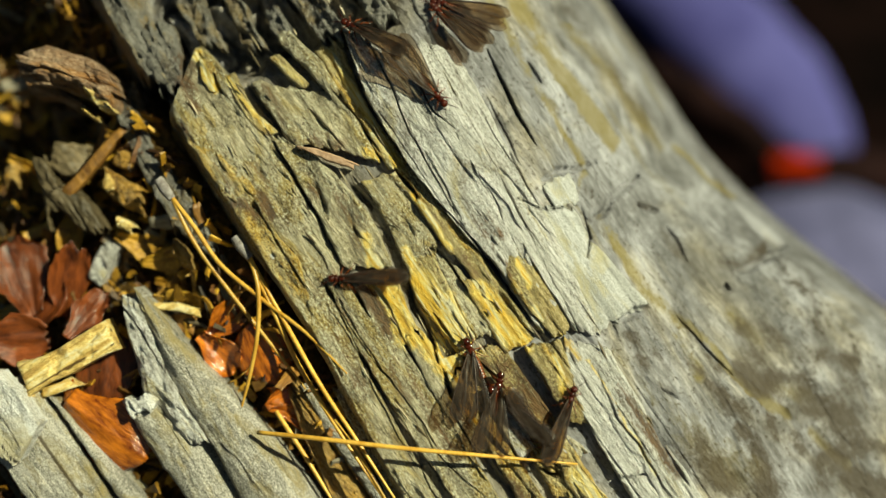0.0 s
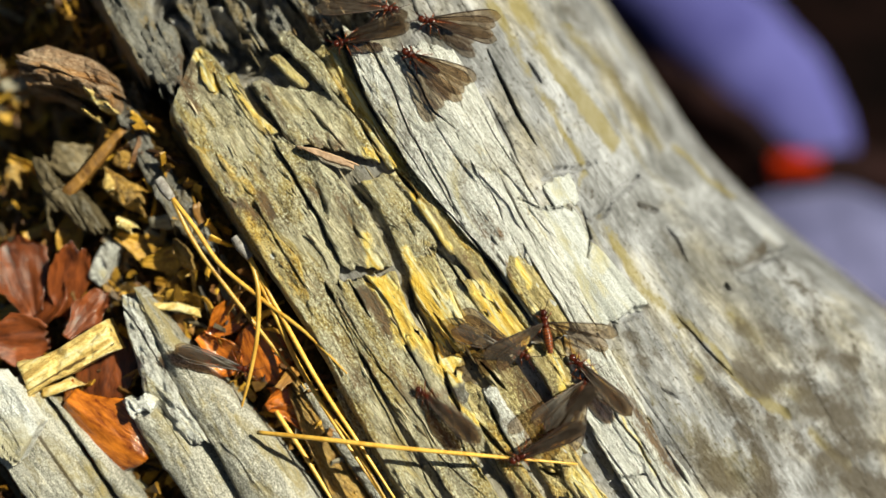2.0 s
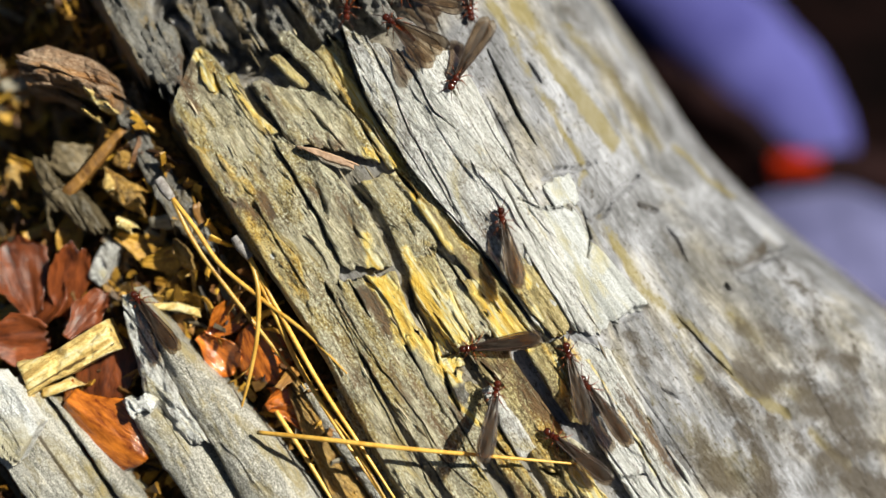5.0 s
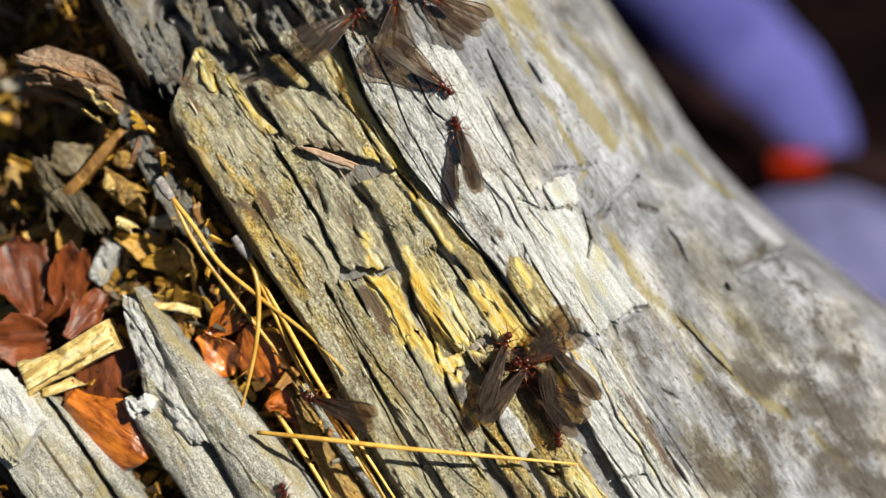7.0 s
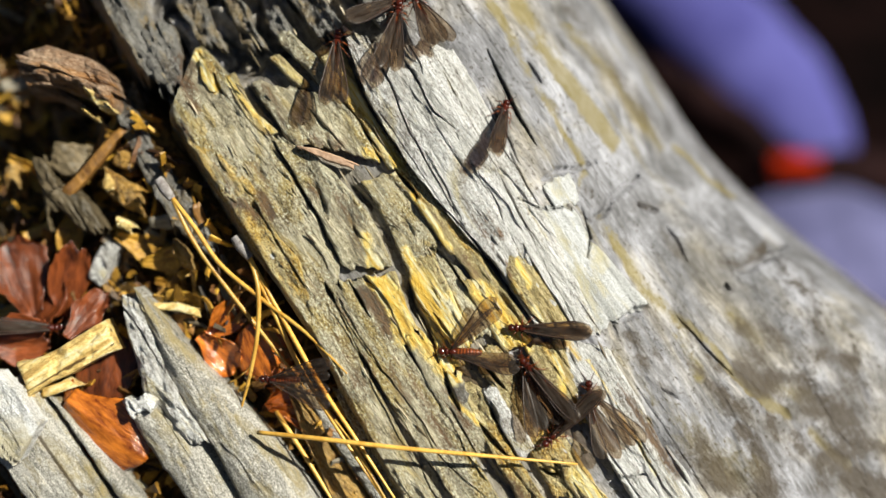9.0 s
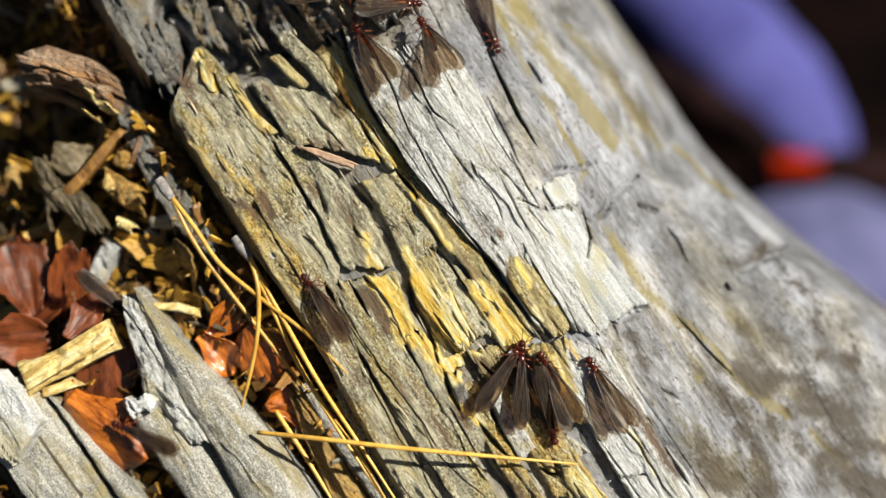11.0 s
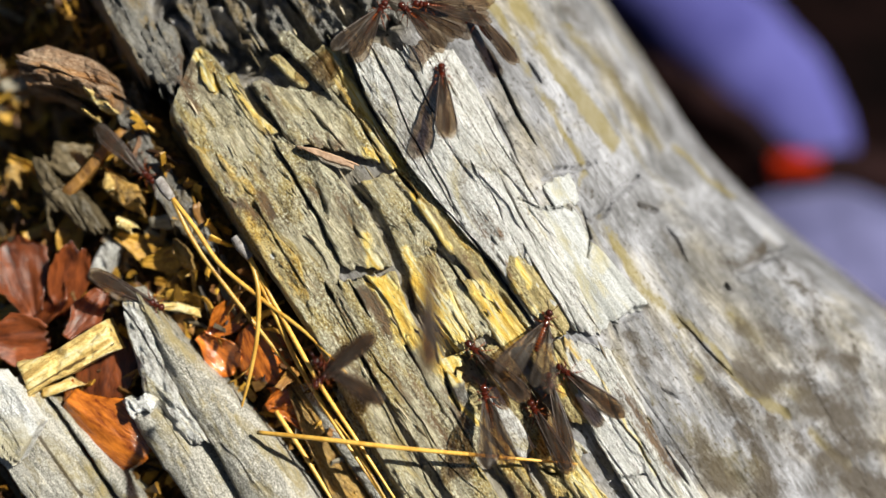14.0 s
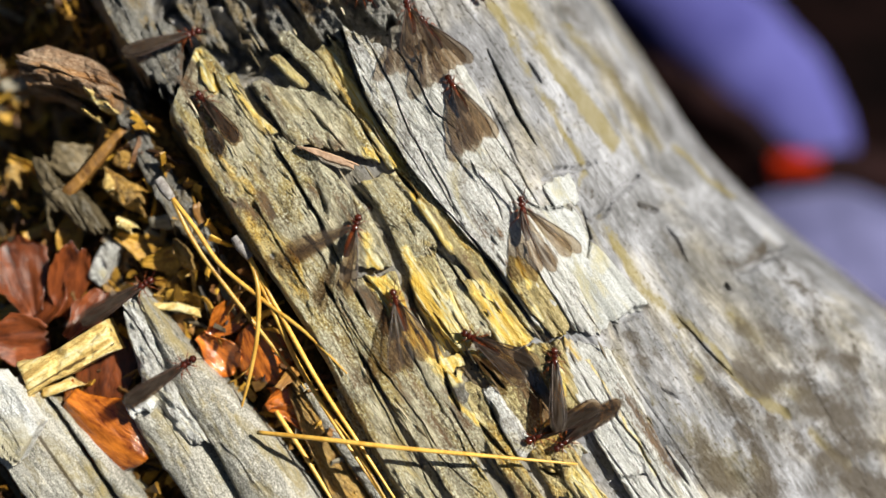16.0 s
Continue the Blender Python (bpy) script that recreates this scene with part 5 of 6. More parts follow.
def wing(parent, name, side, lift, length, roll):
    """A long paddle-shaped wing with a dark leading vein, hinged on the thorax."""
    n, m = 22, 8
    verts = []
    for layer in (0, 1):
        for i in range(n):
            s = i / (n - 1)
            half = 1.02 * (1 - (1 - s) ** 1.7) ** 1.1 * min(1, math.sqrt(max(0.0, 1 - s) / 0.13)) + 0.10
            for j in range(m):
                q = 2 * j / (m - 1) - 1
                z = 0.22 * math.sin(2.2 * s) - 0.10 * q * q + 0.04 * math.sin(9 * s + 4 * q) - 0.035 * layer
                verts.append(Vector((-s * length, side * (half * q + 0.14 * half), z)) * MM)
    faces = sheet_faces(n, m) + [f[::-1] for f in sheet_faces(n, m, n * m)]
    ring = [j for j in range(m)] + [i * m + m - 1 for i in range(1, n)] + [(n - 1) * m + j for j in range(m - 2, -1, -1)] + [i * m for i in range(n - 2, 0, -1)]
    for a, b in zip(ring, ring[1:] + ring[:1]):
        faces.append((b, a, a + n * m, b + n * m))
    ob = link(name, verts, faces, WING, parent)
    ob.matrix_basis = pose(-1.5 * MM, side * 0.25 * MM, lift * MM, side * roll, 6, 0)
    rib = [(-s * length, side * (1.14 * (1.02 * (1 - (1 - s) ** 1.7) ** 1.1 * min(1, math.sqrt(max(0.0, 1 - s) / 0.13)) + 0.10)), 0.22 * math.sin(2.2 * s) - 0.08) for s in (0.02, 0.15, 0.35, 0.6, 0.8, 0.93)]
    tube("leading_vein", rib, (0.12, 0.09, 0.06), VEIN, ob, 5, 3)
    return ob


def termite(label):
    top = tagged(new("winged_termite"), label, "termite", "winged termites on the log")
    lathe("head", [(0.62, 0.12, 0.72), (0.55, 0.32, 0.74), (0.35, 0.50, 0.78), (0.0, 0.60, 0.82), (-0.30, 0.50, 0.82), (-0.48, 0.24, 0.80)], TERM_HEAD, top)
    for side in (1, -1):
        lathe("eye", [(0.22, 0.03, 0.86), (0.17, 0.11, 0.86), (0.05, 0.15, 0.86), (-0.07, 0.11, 0.86), (-0.12, 0.03, 0.86)], TERM_EYE, top, 1.0, 8).location.y = side * 0.52 * MM
    lathe("pronotum", [(-0.44, 0.30, 0.80), (-0.50, 0.56, 0.82), (-0.75, 0.62, 0.86), (-1.0, 0.50, 0.86), (-1.05, 0.25, 0.84)], TERM_HEAD, top, 0.6)
    lathe("thorax", [(-1.0, 0.30, 0.82), (-1.2, 0.54, 0.84), (-1.7, 0.60, 0.86), (-2.1, 0.52, 0.84), (-2.2, 0.3, 0.82)], TERM_HEAD, top, 0.8)
    rings = [(-2.1, 0.35, 0.80)]
    for i in range(8):
        x, r = -2.2 - i * 0.46, 0.66 * math.sin(math.pi * (0.28 + 0.075 * i)) ** 0.8
        rings += [(x, r * 0.95, 0.78), (x - 0.08, r, 0.78), (x - 0.36, r * 1.01, 0.77), (x - 0.44, r * 0.97, 0.77)]
    rings.append((-6.0, 0.10, 0.72))
    lathe("abdomen", rings, TERM_BELLY, top)
    for side in (1, -1):
        tube("antenna", [(0.45, side * 0.25, 0.85), (0.95, side * 0.55, 1.05), (1.5, side * 0.85, 1.0), (2.0, side * 1.2, 0.8)], (0.05, 0.06, 0.05, 0.03), TERM_HEAD, top, 6, 4)
        for x, reach, back in ((-0.8, 1.5, 0.9), (-1.4, 1.7, -0.3), (-1.9, 1.9, -1.5)):
            tube("leg", [(x, side * 0.4, 0.60), (x + back * 0.5, side * reach * 0.6, 0.95), (x + back * 0.8, side * reach * 0.85, 0.30), (x + back, side * (reach + 0.2), 0.03)], (0.10, 0.09, 0.05, 0.03), TERM_BELLY, top, 6, 4)
    for side, over in ((1, 0.0), (-1, 0.10)):
        wing(top, "hind_wing", side, 1.12 + over, 9.6, 4)
        wing(top, "fore_wing", side, 1.32 + over, 10.3, 5)
    return top


KIND = termite("red-brown winged termite with long smoky translucent wings")


def resting(u, v, turn, lift):
    """The pose of a termite whose head is over (u, v) of the log and points along turn."""
    def under(a, b):
        hit, place, *_ = scene.ray_cast(deps, LOG @ Vector((a * MM, b * MM, 0.03)), -E3)
        w = (LOG.inverted() @ place).z / MM if hit else float(face(a, b))
        return max(w, float(face(a, b)) - 4)

    way = Vector((math.cos(radians(turn)), math.sin(radians(turn)), 0))
    h = [max(under(u - d * way.x - q * way.y, v - d * way.y + q * way.x) for q in (-0.9, 0.9)) for d in range(11)]
    slope = [float(face(u + 2, v) - face(u - 2, v)) / 4, float(face(u, v + 2) - face(u, v - 2)) / 4]
    if v < -20:
        slope = [0, 0]
    up = Vector((-slope[0], -slope[1], 1)).normalized()
    fore = (way - up * way.dot(up)).normalized()
    w = max(h[d] + d * fore.z for d in range(3))
    tip = min(0.22, max(0.0, *((h[d] - w + d * fore.z) / d for d in range(3, 11))))
    w = max(w, *(h[d] + d * (fore.z - tip) for d in range(3, 11)))
    fore = (fore - up * tip).normalized()
    up = fore.cross(up.cross(fore)).normalized()
    m = Matrix((fore, up.cross(fore), up)).transposed().to_4x4()
    near = (180 - w) / (180 - float(crown(u, v)))
    m.translation = Vector((u * near, v * near, w + lift)) * MM
    return LOG @ m


def crawl(rows):
    """The poses of a termite that crawls through rows of (seconds, u, v, heading[, lift[, left spread, right spread]]), and its wings' spreads."""
    full, spread = [], []
    for row in rows:
        t, u, v, a = row[:4]
        lift = row[4] if len(row) > 4 else 0
        spread.append((t, *(row[5:7] if len(row) > 5 else (0, 0))))
        if full:
            t0, u0, v0, a0, l0 = full[-1]
            a = a0 + (a - a0 + 180) % 360 - 180
            steps = int(abs(a - a0) // 70)
            for k in range(1, steps + 1):
                f = k / (steps + 1)
                full.append((t0 + (t - t0) * f, u0 + (u - u0) * f, v0 + (v - v0) * f, a0 + (a - a0) * f, l0 + (lift - l0) * f))
        full.append((t, u, v, a, lift))
    for known in (full, spread):
        if known[0][0] > 0:
            known.insert(0, (0, *known[0][1:]))
        if known[-1][0] < 16:
            known.append((16, *known[-1][1:]))
    return [(t, resting(u, v, a, lift)) for t, u, v, a, lift in full], spread


bpy.context.view_layer.update()
deps = bpy.context.evaluated_depsgraph_get()


def flutter(ob, spread):
    """The four wings open and close on their hinges; the hind wings follow the fore wings."""
    for o in ob.children:
        if "wing" in o.name:
            side, fore = (1 if o.location.y > 0 else -1), "fore" in o.name
            base = o.matrix_basis.copy()
            keys = []
            for t, left, right in spread:
                a = left if side > 0 else right
                a = a - 4 if -6 < a < 6 else a
                if not fore:
                    a *= 0.3 + 0.5 * min(1, max(0, (abs(a) - 20) / 20))
                keys.append((t, base @ pose(0, 0, 0, 0, 0, -side * a)))
            walk(o, keys)


def motions():
    """All termites, each along its own track."""
    tracks = [
        crawl([(0, -35.6, 6.7, -155, 0, 4, 4), (0.5, -37.3, 6.7, -164, 0, 11, 9), (1, -34.5, 8, 45, 0, 9, 5), (1.5, -36.6, 6.2, -110, 0, 7, 10), (2, -33.6, 4, -115, 0, 5, 6), (2.5, -36.4, 6.6, 154, 0, 12, 11), (3, -37, 11, 143, 0, 10, 7), (3.5, -32.4, 6.6, -115, 0, 8, 12), (4, -34.8, 4.5, -110, 0, 6, 8), (5.2, -36.1, 7.8, -21, 0, 11, 9), (6.5, -32.3, 10.4, 48, 0, 5, 6), (7, -35.5, 9.4, 99, 0, 12, 11), (7.5, -36.3, -0, -97, 0, 10, 7), (8, -32.6, 2.5, 55, 0, 8, 12), (8.5, -36.4, 5.8, 109, 0, 6, 8), (9, -33.7, 16, 91, 0, 4, 4), (10.2, -34.9, 11.1, 90, 0, 9, 5), (11.5, -33.8, 5.3, -128, 0, 12, 11), (12, -30, 7.9, -44, 0, 10, 7), (12.5, -34.9, 11.1, 74, 0, 8, 12), (13, -35.8, 11.2, 117, 0, 6, 8), (13.5, -34.5, 13.8, 115, 0, 4, 4), (14, -34.6, 12.9, 119, 0, 11, 9), (14.5, -35.7, 12.1, 6, 0, 9, 5), (15, -36, 12.3, 13, 0, 7, 10), (15.5, -33.3, 11.2, -178, 0, 5, 6), (16, -36.5, 11.6, 33, 0, 12, 11)]),
        crawl([(0, -17.7, 12, 6, 0, 7, 9), (0.5, -16.8, 14.2, 35, 0, 5, 5), (1, -23.7, 15.1, 158, 0, 12, 10), (1.5, -26.8, 13.4, -171, 0, 10, 6), (2, -29.8, 16.2, -135, 0, 8, 11), (2.5, -28.5, 16.3, 129, 0, 6, 7), (3, -27.4, 14, 138, 0, 4, 12), (3.5, -34.2, 13.6, 64, 0, 11, 8), (4, -17.2, 10, -170, 0, 9, 4), (5.2, -19.4, 14.7, -43, 0, 5, 5), (6.5, -20.5, 14.6, 45, 0, 8, 11), (7, -18.6, 13.7, 19, 0, 6, 7), (7.5, -15.6, 12.1, -2, 0, 4, 12), (8, -22.5, 10, 179, 0, 11, 8), (8.5, -28, 15.5, 140, 0, 9, 4), (9, -33.5, 17.1, 163, 0, 7, 9), (10.2, -31.3, 16.7, 177, 0, 12, 10), (11.5, -29.1, 15.6, 159, 0, 6, 7), (12, -32.7, 16.1, -125, 0, 4, 12), (12.5, -28.2, 15.1, -91, 0, 11, 8), (13, -26.9, 14.9, -160, 0, 9, 4), (13.5, -18.8, 11.1, -174, 0, 7, 9), (14, -22.4, 14.7, 147, 0, 5, 5), (14.5, -34.2, 15.1, 161, 0, 12, 10), (15, -28.3, 14.2, -83, 0, 10, 6), (15.5, -14, 11, -178, 0, 8, 11), (16, -20.5, 14.6, 172, 0, 6, 7)]),
        crawl([(0, -31.3, 19.2, -136, 0, 10, 5), (0.5, -31.9, 16.9, -132, 0, 8, 10), (1, -31.6, 16.9, -131, 0, 6, 6), (1.5, -32.9, 15.7, -124, 0, 4, 11), (2, -27, 11.6, -158, 0, 11, 7), (2.5, -32.8, 15.9, -151, 0, 9, 12), (3, -27.5, 8.9, -70, 0, 7, 8), (3.5, -29, 7.1, -145, 0, 5, 4), (4, -31.3, 8.1, -149, 0, 12, 9), (5.2, -32.8, 12.7, -173, 0, 8, 10), (6.5, -34.4, 14.8, 160, 0, 11, 7), (7, -34.8, 15, 144, 0, 9, 12), (7.5, -27.7, 18.5, 43, 0, 7, 8), (8, -25.5, 15, 29, 0, 5, 4), (8.5, -31, 14.7, 112, 0, 12, 9), (9, -33.5, 14.7, 141, 0, 10, 5), (10.2, -32.4, 16.4, 72, 0, 6, 6), (11.5, -32.1, 17, 69, 0, 9, 12), (12, -32.2, 15.2, 160, 0, 7, 8), (12.5, -31.1, 13.7, -124, 0, 5, 4), (13, -29.7, 15.1, -152, 0, 12, 9), (13.5, -29.2, 12.8, -149, 0, 10, 5), (14, -32.9, 14.9, -174, 0, 8, 10), (14.5, -26.9, 15.4, 168, 0, 6, 6), (15, -27.8, 11.9, -154, 0, 4, 11), (15.5, -27.7, 12.8, 177, 0, 11, 7), (16, -32.9, 15.7, 154, 0, 9, 12)]),
        crawl([(0, -30.6, 18.7, -180, 0, 4, 10), (0.5, -34.1, 14.5, -135, 0, 11, 6), (1, -28.3, 11.1, -14, 0, 9, 11), (1.5, -33.5, 13.1, 58, 0, 7, 7), (2, -33, 13.8, 47, 0, 5, 12), (2.5, -34.9, 14.1, -134, 0, 12, 8), (3, -34.7, 0.9, -79, 0, 10, 4), (3.5, -34.9, 14.1, -114, 0, 8, 9), (4, -36.4, 11.1, -143, 0, 6, 5), (5.2, -35.2, 15.2, -128, 0, 11, 6), (6.5, -37.2, 10.6, 49, 0, 5, 12), (7, -33.4, 18.1, -153, 0, 12, 8), (7.5, -39.2, 9.9, 79, 0, 10, 4), (8, -36.1, 6.3, 31, 0, 8, 9), (8.5, -32.3, 3.8, 143, 0, 6, 5), (9, -34.9, 5, 142, 0, 4, 10), (10.2, -36.5, 10.1, 24, 0, 9, 11), (11.5, -37.9, 11.1, 67, 0, 12, 8), (12, -35.8, 9.7, 81, 0, 10, 4), (12.5, -32.8, 12.7, 138, 0, 8, 9), (13, -29.5, 21.5, 89, 0, 6, 5), (13.5, -32, 17.1, -133, 0, 4, 10), (14, -32.2, 16.8, -129, 0, 11, 6), (14.5, -27.6, 17.7, -59, 0, 9, 11), (15, -32.2, 15.2, -14, 0, 7, 7), (15.5, -33.6, 16.2, -175, 0, 5, 12), (16, -29.7, 16.1, 173, 0, 12, 8)]),
        crawl([(0, -5.5, -16, -122), (0.5, -5.8, -27.5, -157), (1, -5.9, -33.8, -165), (1.5, -6.9, -38.5, -142), (2, -1.3, -35.8, 37), (2.5, -14.8, -46.5, -115), (3, -20.2, -47.4, -131), (3.5, -22.9, -44.9, -159), (4, -16.7, -44.4, 177), (5.2, -21.9, -44.9, -171), (6.3, -24.1, -54.6, 56), (6.5, -27.1, -59, 56), (7, -37.5, -71.2, 56), (7.5, -36.7, -71.7, 52), (8, -24.4, -57.4, 46), (8.5, -23.2, -57.1, 44), (9, -23.2, -56.5, 52), (10.2, -20.2, -48.7, 56), (11.5, -16.4, -44.7, -22), (12, -24, -45.6, -118), (12.5, -23, -45.8, -135), (13, -21.6, -46.1, -111), (13.5, -23.6, -45.9, -128), (14, -17.3, -42.1, 29, -2), (14.5, -13, -39.7, -118, -4), (15, -17.9, -42.2, -124), (15.5, -22.6, -47.6, 178), (16, -21.5, -40.7, 88)]),
        crawl([(0, 21.5, -53.4, 146), (2, 21.5, -53.4, 146), (2.3, -1.3, -13.6, -133), (3, -3.9, -12.9, -132, 0, 4, 4), (3.5, -4.5, -14, -130, 0, 19, 18), (3.8, -12.4, -18.2, -93, 18), (4, -55.3, 1.7, -76, 22), (5.2, -58, 3.6, -76, 22), (6, -55.7, 7, -78, 22), (6.2, -14.7, -12.6, -92, 12), (6.5, -4.9, -14.2, -114, 0, -6, 20), (7, 7.4, -30.6, -136, 0, 8, 5), (7.5, 7.6, -31.8, -132, 0, 14, 5), (8, 7.1, -31.2, -139, 0, 14, 12), (8.5, 3.5, -32.7, -140), (9, 1.2, -34.6, -124, 0, 18, 14), (10.2, -4.2, -24.6, -156), (11.5, -7.7, -15.6, 151, 0, 12, -4), (12, -5, -9.6, 59), (12.5, -0.5, -8.4, -28), (13, -3.6, -12.5, -136, 0, 34, 22), (13.5, -3.7, -12, -119, 0, 12, 22), (14, 3.5, -26.2, -154), (14.5, 4.4, -40, 168), (15, -13.1, -44.9, -158), (15.5, -8.5, -52.3, -175), (16, -7.6, -42.1, 90)]),
        crawl([(0, 13.3, -4.8, 171, 0, 35, -28), (0.5, 14.3, -5.5, 166, 0, 40, -18), (1, 15, -6.6, -129, 0, 15, 12), (1.5, 15.8, -1, 53), (2, 20, 1.3, 28, 0, 8, 8), (2.5, 19.4, 0.7, 66, 0, 16, 8), (3, 19.2, -1.3, 16, 0, 10, 8), (3.5, 17.1, -4.9, -104, 0, 8, 8), (4, 12.6, -6.1, -136, 0, 2, 4), (5.2, 14.1, -5.9, -109), (6.5, 15.2, -6.6, -84, 0, 9, 9), (7, 19.9, -0.5, -112, 0, -28, 40), (7.5, 16.5, 3.6, 179, 0, 4, 4), (8, 15.6, 1.7, -164), (8.5, 15, 1.5, 65), (9, 15.3, 1.9, -126, 0, 3, 3), (10.2, 17.3, 2, 135), (11.5, 18.5, 2, 96, 0, 5, 5), (12, 22.8, 8.6, 71, 0, 2, 2), (12.5, 19.2, 2.9, -130), (13, 19, 3.7, -4, 0, 22, 40), (13.5, 17.1, 3.1, 65), (14, 16.6, 7.6, 126, 0, 27, 18), (14.5, 20.6, 5.4, -169, 0, 35, 34), (15, 17.6, 6.8, 164, 0, 62, 62), (15.5, 9.1, 11.6, 151, 0, 21, 21), (16, 0.4, 13.4, 153, 0, -18, 42)]),
        crawl([(0, 20.2, -3.4, 136, 0, 8, 10), (0.5, 13.9, -1.9, 173, 0, 8, 8), (1, 12.2, -2.4, 138, 0, 5, 2), (1.5, 21.4, 7.2, 156, 0, 40, 10), (2, 16.1, 6.9, 156, 0, 70, 70), (2.5, 14.5, 10.4, 132, 0, 38, 38), (3, 6.7, 10.8, 171, 0, 20, 18), (3.5, -5.3, 12.5, 159, 0, 15, 15), (4, 19.6, -1.5, -102, 0, -5, 45), (5.2, -1.8, 10.9, 146), (6.5, -4.8, 8, 156, 0, 4, 6), (7, 22.5, -1.2, -139, 0, 30, -14), (7.5, 20.8, 1.9, 164, 0, 6, 6), (8, 20.1, 0.1, 166), (8.5, 20.6, 0.7, 168, 0, 9, 10), (9, 19.8, 0.5, 170, 0, 15, 15), (10.2, 18.7, 1.1, 150), (11.5, 18.6, 2.2, 144, 0, 4, 4), (12, 13.8, 9.6, 174, 0, 11, 6), (12.5, 19.9, -0.2, 154), (13, 19.1, 0.3, 148, 0, 2, 2), (13.5, 17.8, -1.8, 177), (14, 13.7, -4.7, -167, 0, 4, 4), (14.5, 12.2, -4.7, 173, 0, 20, 20), (15, 9.7, -5, -166, 0, 20, 58), (15.5, 15.4, -1.6, -178, 0, 12, 13), (16, 12.1, -4.3, -154, 0, 9, 8)]),
        crawl([(0, 28, 4.4, 124, 0, 3, 3), (0.5, 21.5, 6.3, 177, 0, 3, 3), (1, 20.2, 7.1, 172, 0, 0, 3), (1.5, 29.7, 3.5, 141, 0, 4, 4), (2, 24, 6.8, -169, 0, 2, 2), (2.5, 22.2, 5.5, 161, 0, 8, 8), (3, 21.7, 3.9, -176, 0, 16, 16), (3.5, 19.7, 6.9, 141, 0, 4, 9), (4, 19.9, 9.6, 144, 0, 28, 20), (5.2, 22.4, 6.6, 160), (6.5, 23.3, 6.5, 151, 0, 3, 3), (7, 21, 1.5, 107), (7.5, 18.5, 3.7, -100), (8, 19.6, 2.4, 140), (8.5, 19.9, 4.3, 122), (9, 20.3, 0.5, -171), (10.2, 21.5, 2.2, 173), (11.5, 20.7, 3.4, 174, 0, 11, 10), (12, 22.5, -2.3, 175), (12.5, 26.4, 5.9, -51, 0, 2, 3), (13, 22.5, 2.1, -137, 0, 3, 3), (13.5, 22.6, 1.6, 166, 0, 3, 3), (14, 24.2, 2.4, 160), (14.5, 21.5, 0.1, 154, 0, 4, 4), (15, 18.5, 1.6, 148, 0, 4, 4), (15.5, 27.4, 3.5, 132, 0, 2, 2), (16, 21.7, 5.1, 148)]),
        crawl([(0, 21.2, -5.7, -164), (0.5, 24.4, -3.7, 92, 0, 12, 12), (1, 27.7, -8.8, -129), (1.5, 26.3, -13.1, -102, 0, 4, 6), (2, 31.6, -8.9, -96, 0, 3, 3), (2.5, 26.5, -6.7, -146), (3, 24.4, -10.7, -117, 0, 4, 4), (3.5, 21.3, -6.8, 161, 0, 20, 16), (4, 21.2, -5.6, 166, 0, 8, 5), (5.2, 21, -4.5, 131), (6.5, 18, -3.6, 130, 0, 2, 2), (7, 16, 0.8, 126, 0, 1, 3), (7.5, 13.6, -1.7, 174, 0, -5, 32), (8, 12.7, -4, -174, 0, 3, 3), (8.5, 14, -8.9, -130, 0, 18, 18), (9, 12.4, -8.6, -126, 0, 10, 52), (10.2, 22.8, -7.8, 155), (11.5, 31.9, -41.2, 146), (12, 44.1, -12, 146), (12.5, 33.2, -7.2, 119, 0, 6, 6), (13, 28.5, -6.6, 148, 0, 13, 17), (13.5, 22.1, -6.6, -176, 0, 6, 6), (14, 20.5, -6.6, 158, 0, 9, 8), (14.5, 10.4, -13.5, 131, 0, 18, -8), (15, 4.4, -9.3, 178, 0, 4, 10), (15.5, 8.4, -12, -158, 0, 18, 18), (16, 1.3, -9.7, 165, 0, 17, 17)]),
        crawl([(0, 44.6, -2.3, 162), (0.5, 30.4, -5.8, -129, 0, 0, 0), (1, 31.5, 8.1, 170, 0, 3, 8), (1.5, 30.7, 8.5, 153, 0, -40, 48), (2, 27.3, 7.7, 114, 0, 22, 16), (2.5, 24.5, 6.5, -159, 0, 24, 24), (3, 18.7, -2, -107), (3.5, 22.8, 0.8, -39, 0, 5, 8), (4, 28.4, 5.6, 107, 0, 2, 2), (5.2, 27.3, 6.3, -169), (6.5, 26.3, 8, -164, 0, 13, 13), (7, 19.4, 4.9, -171, 0, 2, 2), (7.5, 21.3, 5.8, -146, 0, 3, 6), (8, 20.9, 4.2, -122, 0, 4, 3), (8.5, 19.1, 4, -144, 0, 14, 14), (9, 28.5, 6.6, 151, 0, -20, 42), (10.2, 26.4, 8, -176), (11.5, 24, 9.7, 171, 0, 6, 7), (12, 12.9, 13.2, 168), (12.5, 2.5, 13.2, 160, 0, -8, 12), (13, -8.1, 13.3, 179), (13.5, 30.7, 5.6, -61, 0, 17, 18), (14, 24, 4.5, -162, 0, 2, 3), (14.5, 9.6, 12.3, 166, 0, 1, 2), (15, -1.8, 10.4, -174, 0, 9, 9), (15.25, 16.4, 6.6, 173), (15.5, 27.6, 2.3, 155), (16, 33.7, -2.5, -86, 0, 1, 2)]),
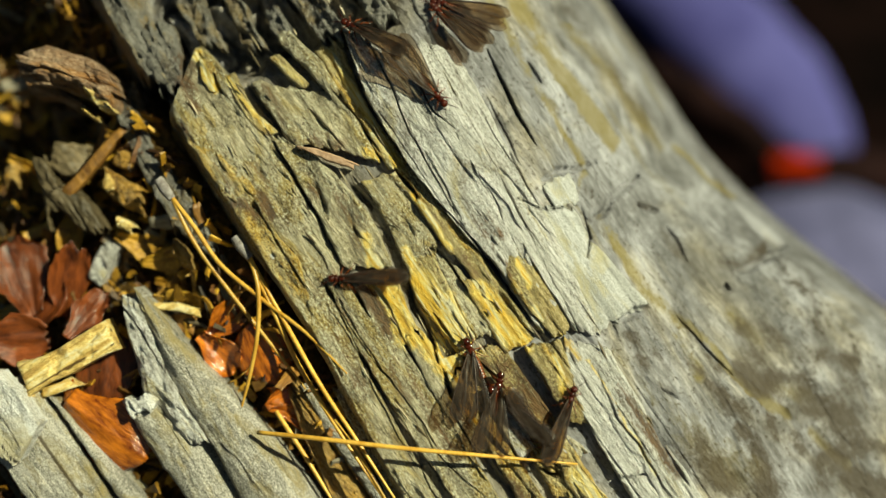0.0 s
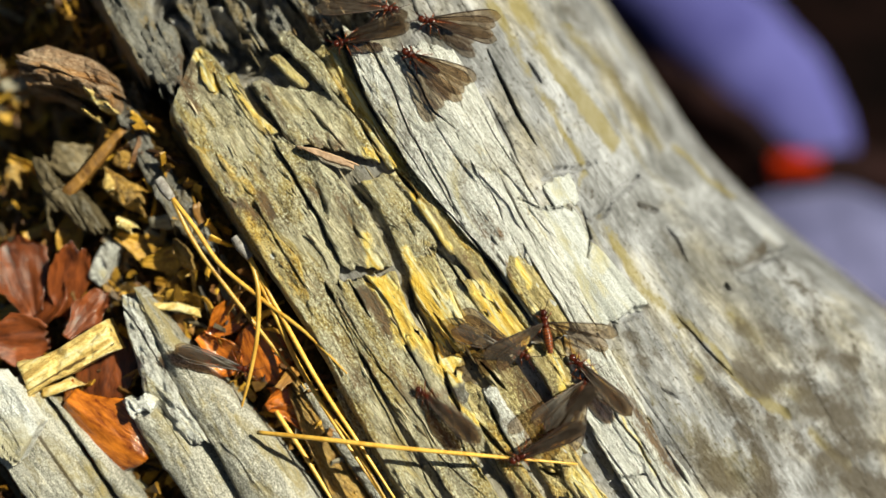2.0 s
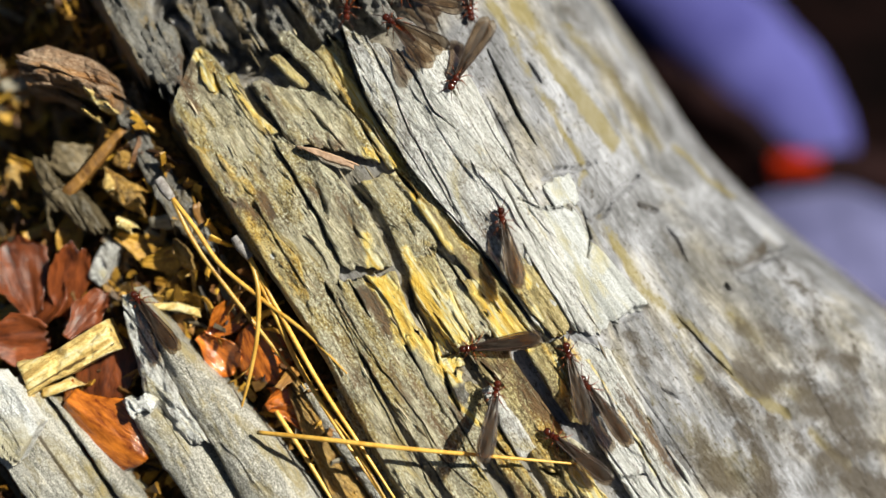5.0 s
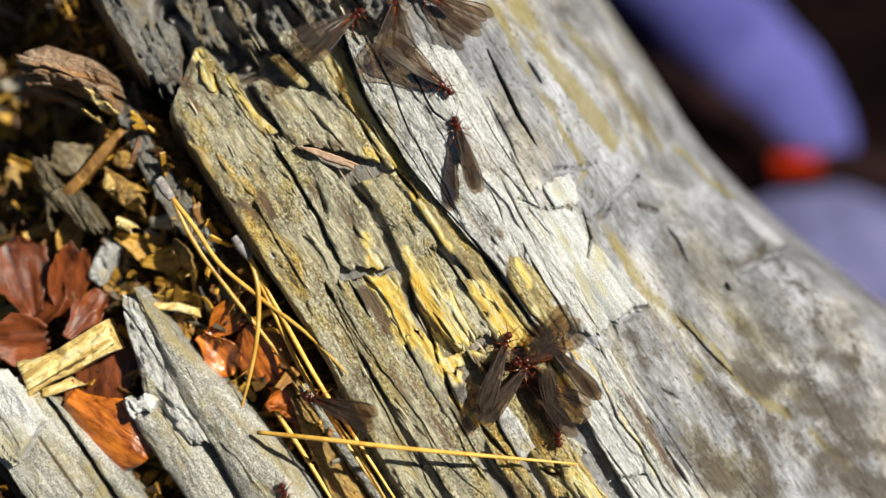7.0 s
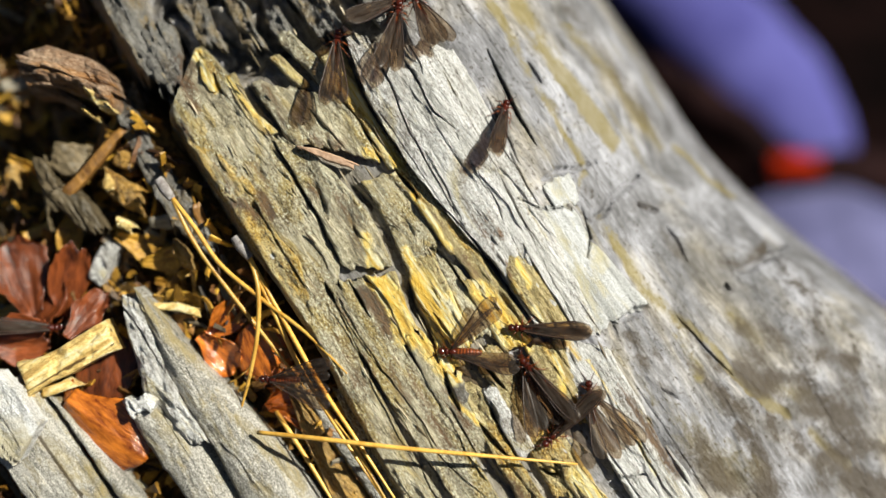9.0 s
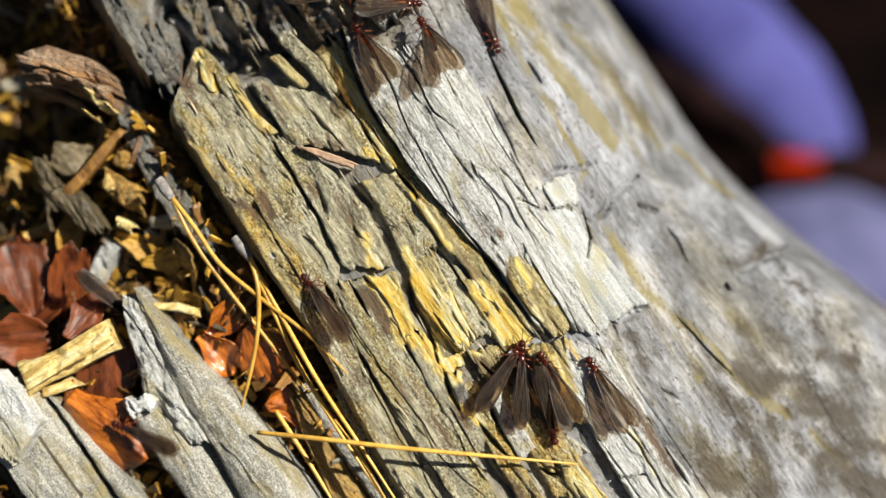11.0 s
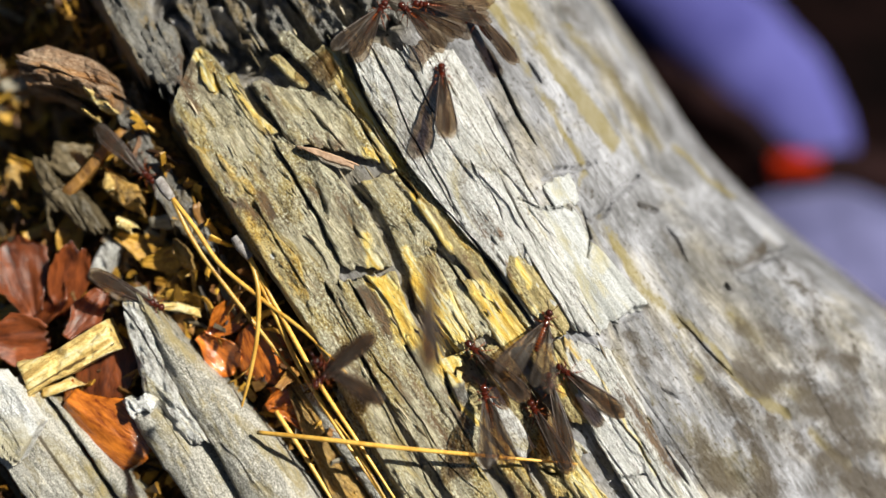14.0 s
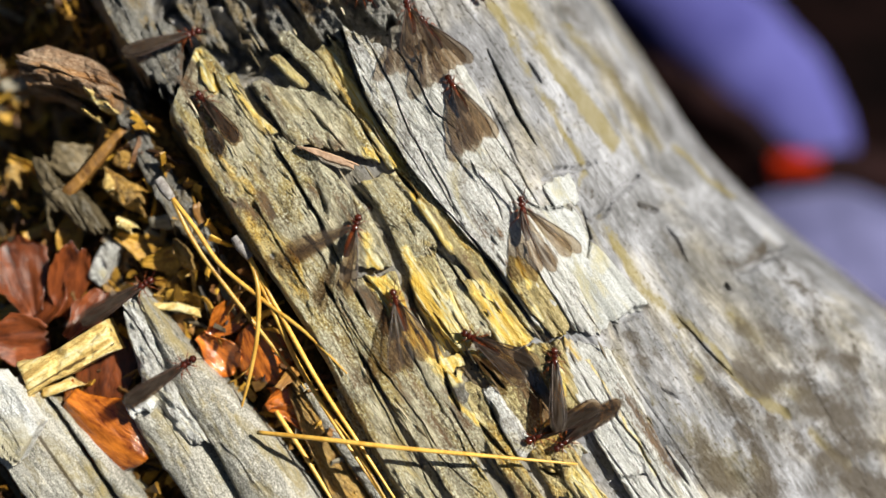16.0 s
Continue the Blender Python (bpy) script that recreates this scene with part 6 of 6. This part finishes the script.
        crawl([(0, 33.7, -3.5, 1), (0.5, 32.8, -1.9, 88), (1, 32.1, 0.1, 108), (1.5, 28.7, 2.1, 124, 0, 3, 3), (2, 31.6, -3.6, -76), (2.5, 33.2, -8.7, 83), (3, 31.6, -2.1, -173), (3.5, 30.2, 0.9, 119), (4, 28, -1.6, -176), (5.2, 31.4, -2.5, -161), (6.5, 31.7, -3.5, -139), (7, 33.3, -1.9, -23), (7.5, 32.6, -1.1, -18), (8, 32.6, 2.3, 92), (8.5, 34.5, 6, 68, 0, 3, 3), (9, 32.2, -3.5, -79), (10.2, 32.3, -2.6, -66), (11.5, 32.8, -1.9, -5), (12, 32.3, -1.1, -174), (12.5, 26.4, 2.4, 146), (13, 23.8, 1.6, 163, 0, 2, 3), (13.5, 28.7, 0.9, 158), (14, 26.2, -2, 176), (14.5, 27.6, 5.3, 115), (15, 35.1, 3.3, -8), (15.5, 32.2, -3.5, -99, 0, 2, 6), (16, 30.5, -5.3, -96, 0, 2, 5)]),
        crawl([(0, -35.5, 27.7, -34), (3, -35.5, 27.7, -34), (4, -33.6, 27.5, -34), (5.2, -24.6, 21.3, -39), (6.3, -14.6, 14.5, 155), (6.5, -14.5, 13.4, 155), (7, -14.7, 12, 161), (7.5, -17.5, 11.9, 170), (8, -21.6, 17, 162), (8.5, -8.3, 18, 63), (9, -12.7, 19.6, 119), (10.2, -18.1, 22.1, -23), (11.5, -21.3, 23.2, -24), (12, -23.6, 20.4, -130), (12.5, -24.1, 17.3, -137), (13, -33.4, 32.8, -35), (13.5, -33.5, 35.1, -36), (14, -27.6, 23.3, 173), (14.5, -24, 26.2, -14), (15, -27.5, 25.4, -134), (15.5, -28.7, 25.1, -180), (16, -28.3, 25.9, 7)]),
        crawl([(0, 42.7, -17.1, 146), (0.5, 39, -19.6, 146), (1.5, 30.6, -23.1, 164), (2, 15.2, -14.5, -164, 0, 3, 3), (2.5, 5.2, -7.4, 168, 0, 0, 42), (2.8, 21.4, -6.8, 173), (3, 28.2, -7.8, 155, 0, 20, 20), (3.5, 41.3, -16.2, 146), (6, 35.4, -32.8, 155), (6.3, 19.2, -28.3, -178), (6.5, 9, -27.2, -166), (7, 16.7, -41.6, 164), (7.3, 14.9, -50.5, 167), (7.5, 10.2, -54.3, 177), (8, 1.8, -50.1, -176), (8.5, -6.6, -52, -144), (9, 8.2, -70, 168), (10.2, 7.2, -71.4, 168), (11.2, -7.7, -55.5, -133), (11.5, -7.9, -55.1, -130), (12, 14.1, -61.2, 155), (14, 19.1, -57, 147), (14.5, 7.9, -49.9, 151), (15, -5.1, -49.3, -175), (15.5, 1.7, -52.8, -172), (16, 16.1, -58.2, 155)]),
        crawl([(0, -56.5, -61.5, 56), (10.5, -56.5, -61.5, 56), (11.3, -39, -46.7, -12), (11.5, -36.1, -45.8, -6), (12, -40.4, -44.7, -176), (12.5, -37, -37.3, -5), (13, -44.6, -26.4, 126), (13.5, -36, -31.1, 155), (14, -34.3, -31.7, 11), (14.5, -38.9, -24.9, 116), (15, -40.3, -17.9, 86), (15.5, -41.1, -14.3, 85), (16, -46.6, -12.2, 81)]),
        crawl([(0, -48.2, -68.2, 56), (13, -48.2, -68.2, 56), (13.7, 3.4, -45.4, 168), (14, 6.4, -28.3, -83), (14.3, -10.4, -24.6, -172), (14.5, -20.5, -27.1, 157), (15, -29, -20.5, 121), (15.5, -34.2, -15.5, 166), (16, -38.8, -17.1, -173)]),
        crawl([(0, -50.9, 48.1, -39, 20), (13, -50.9, 48.1, -39, 20), (13.3, -10.9, 4.9, -79, 30), (13.5, -2.6, -5.2, -94, 30), (14, 1.1, -2.7, 146, 40), (14.4, 40.3, -23.6, 147, 30), (15.2, 36.8, -33.8, 146, 30), (15.5, -8.4, -6.3, 148, 35), (15.8, -10.2, -7.6, 133, 8), (16, -10.7, -7.8, 128, 0.3, 52, 12)]),
    ]
    for rows, spread in tracks:
        ob = copy_thing(KIND, rows[0][1])
        walk(ob, rows)
        flutter(ob, spread)
    for o in (*KIND.children_recursive, KIND):
        bpy.data.objects.remove(o)


motions()
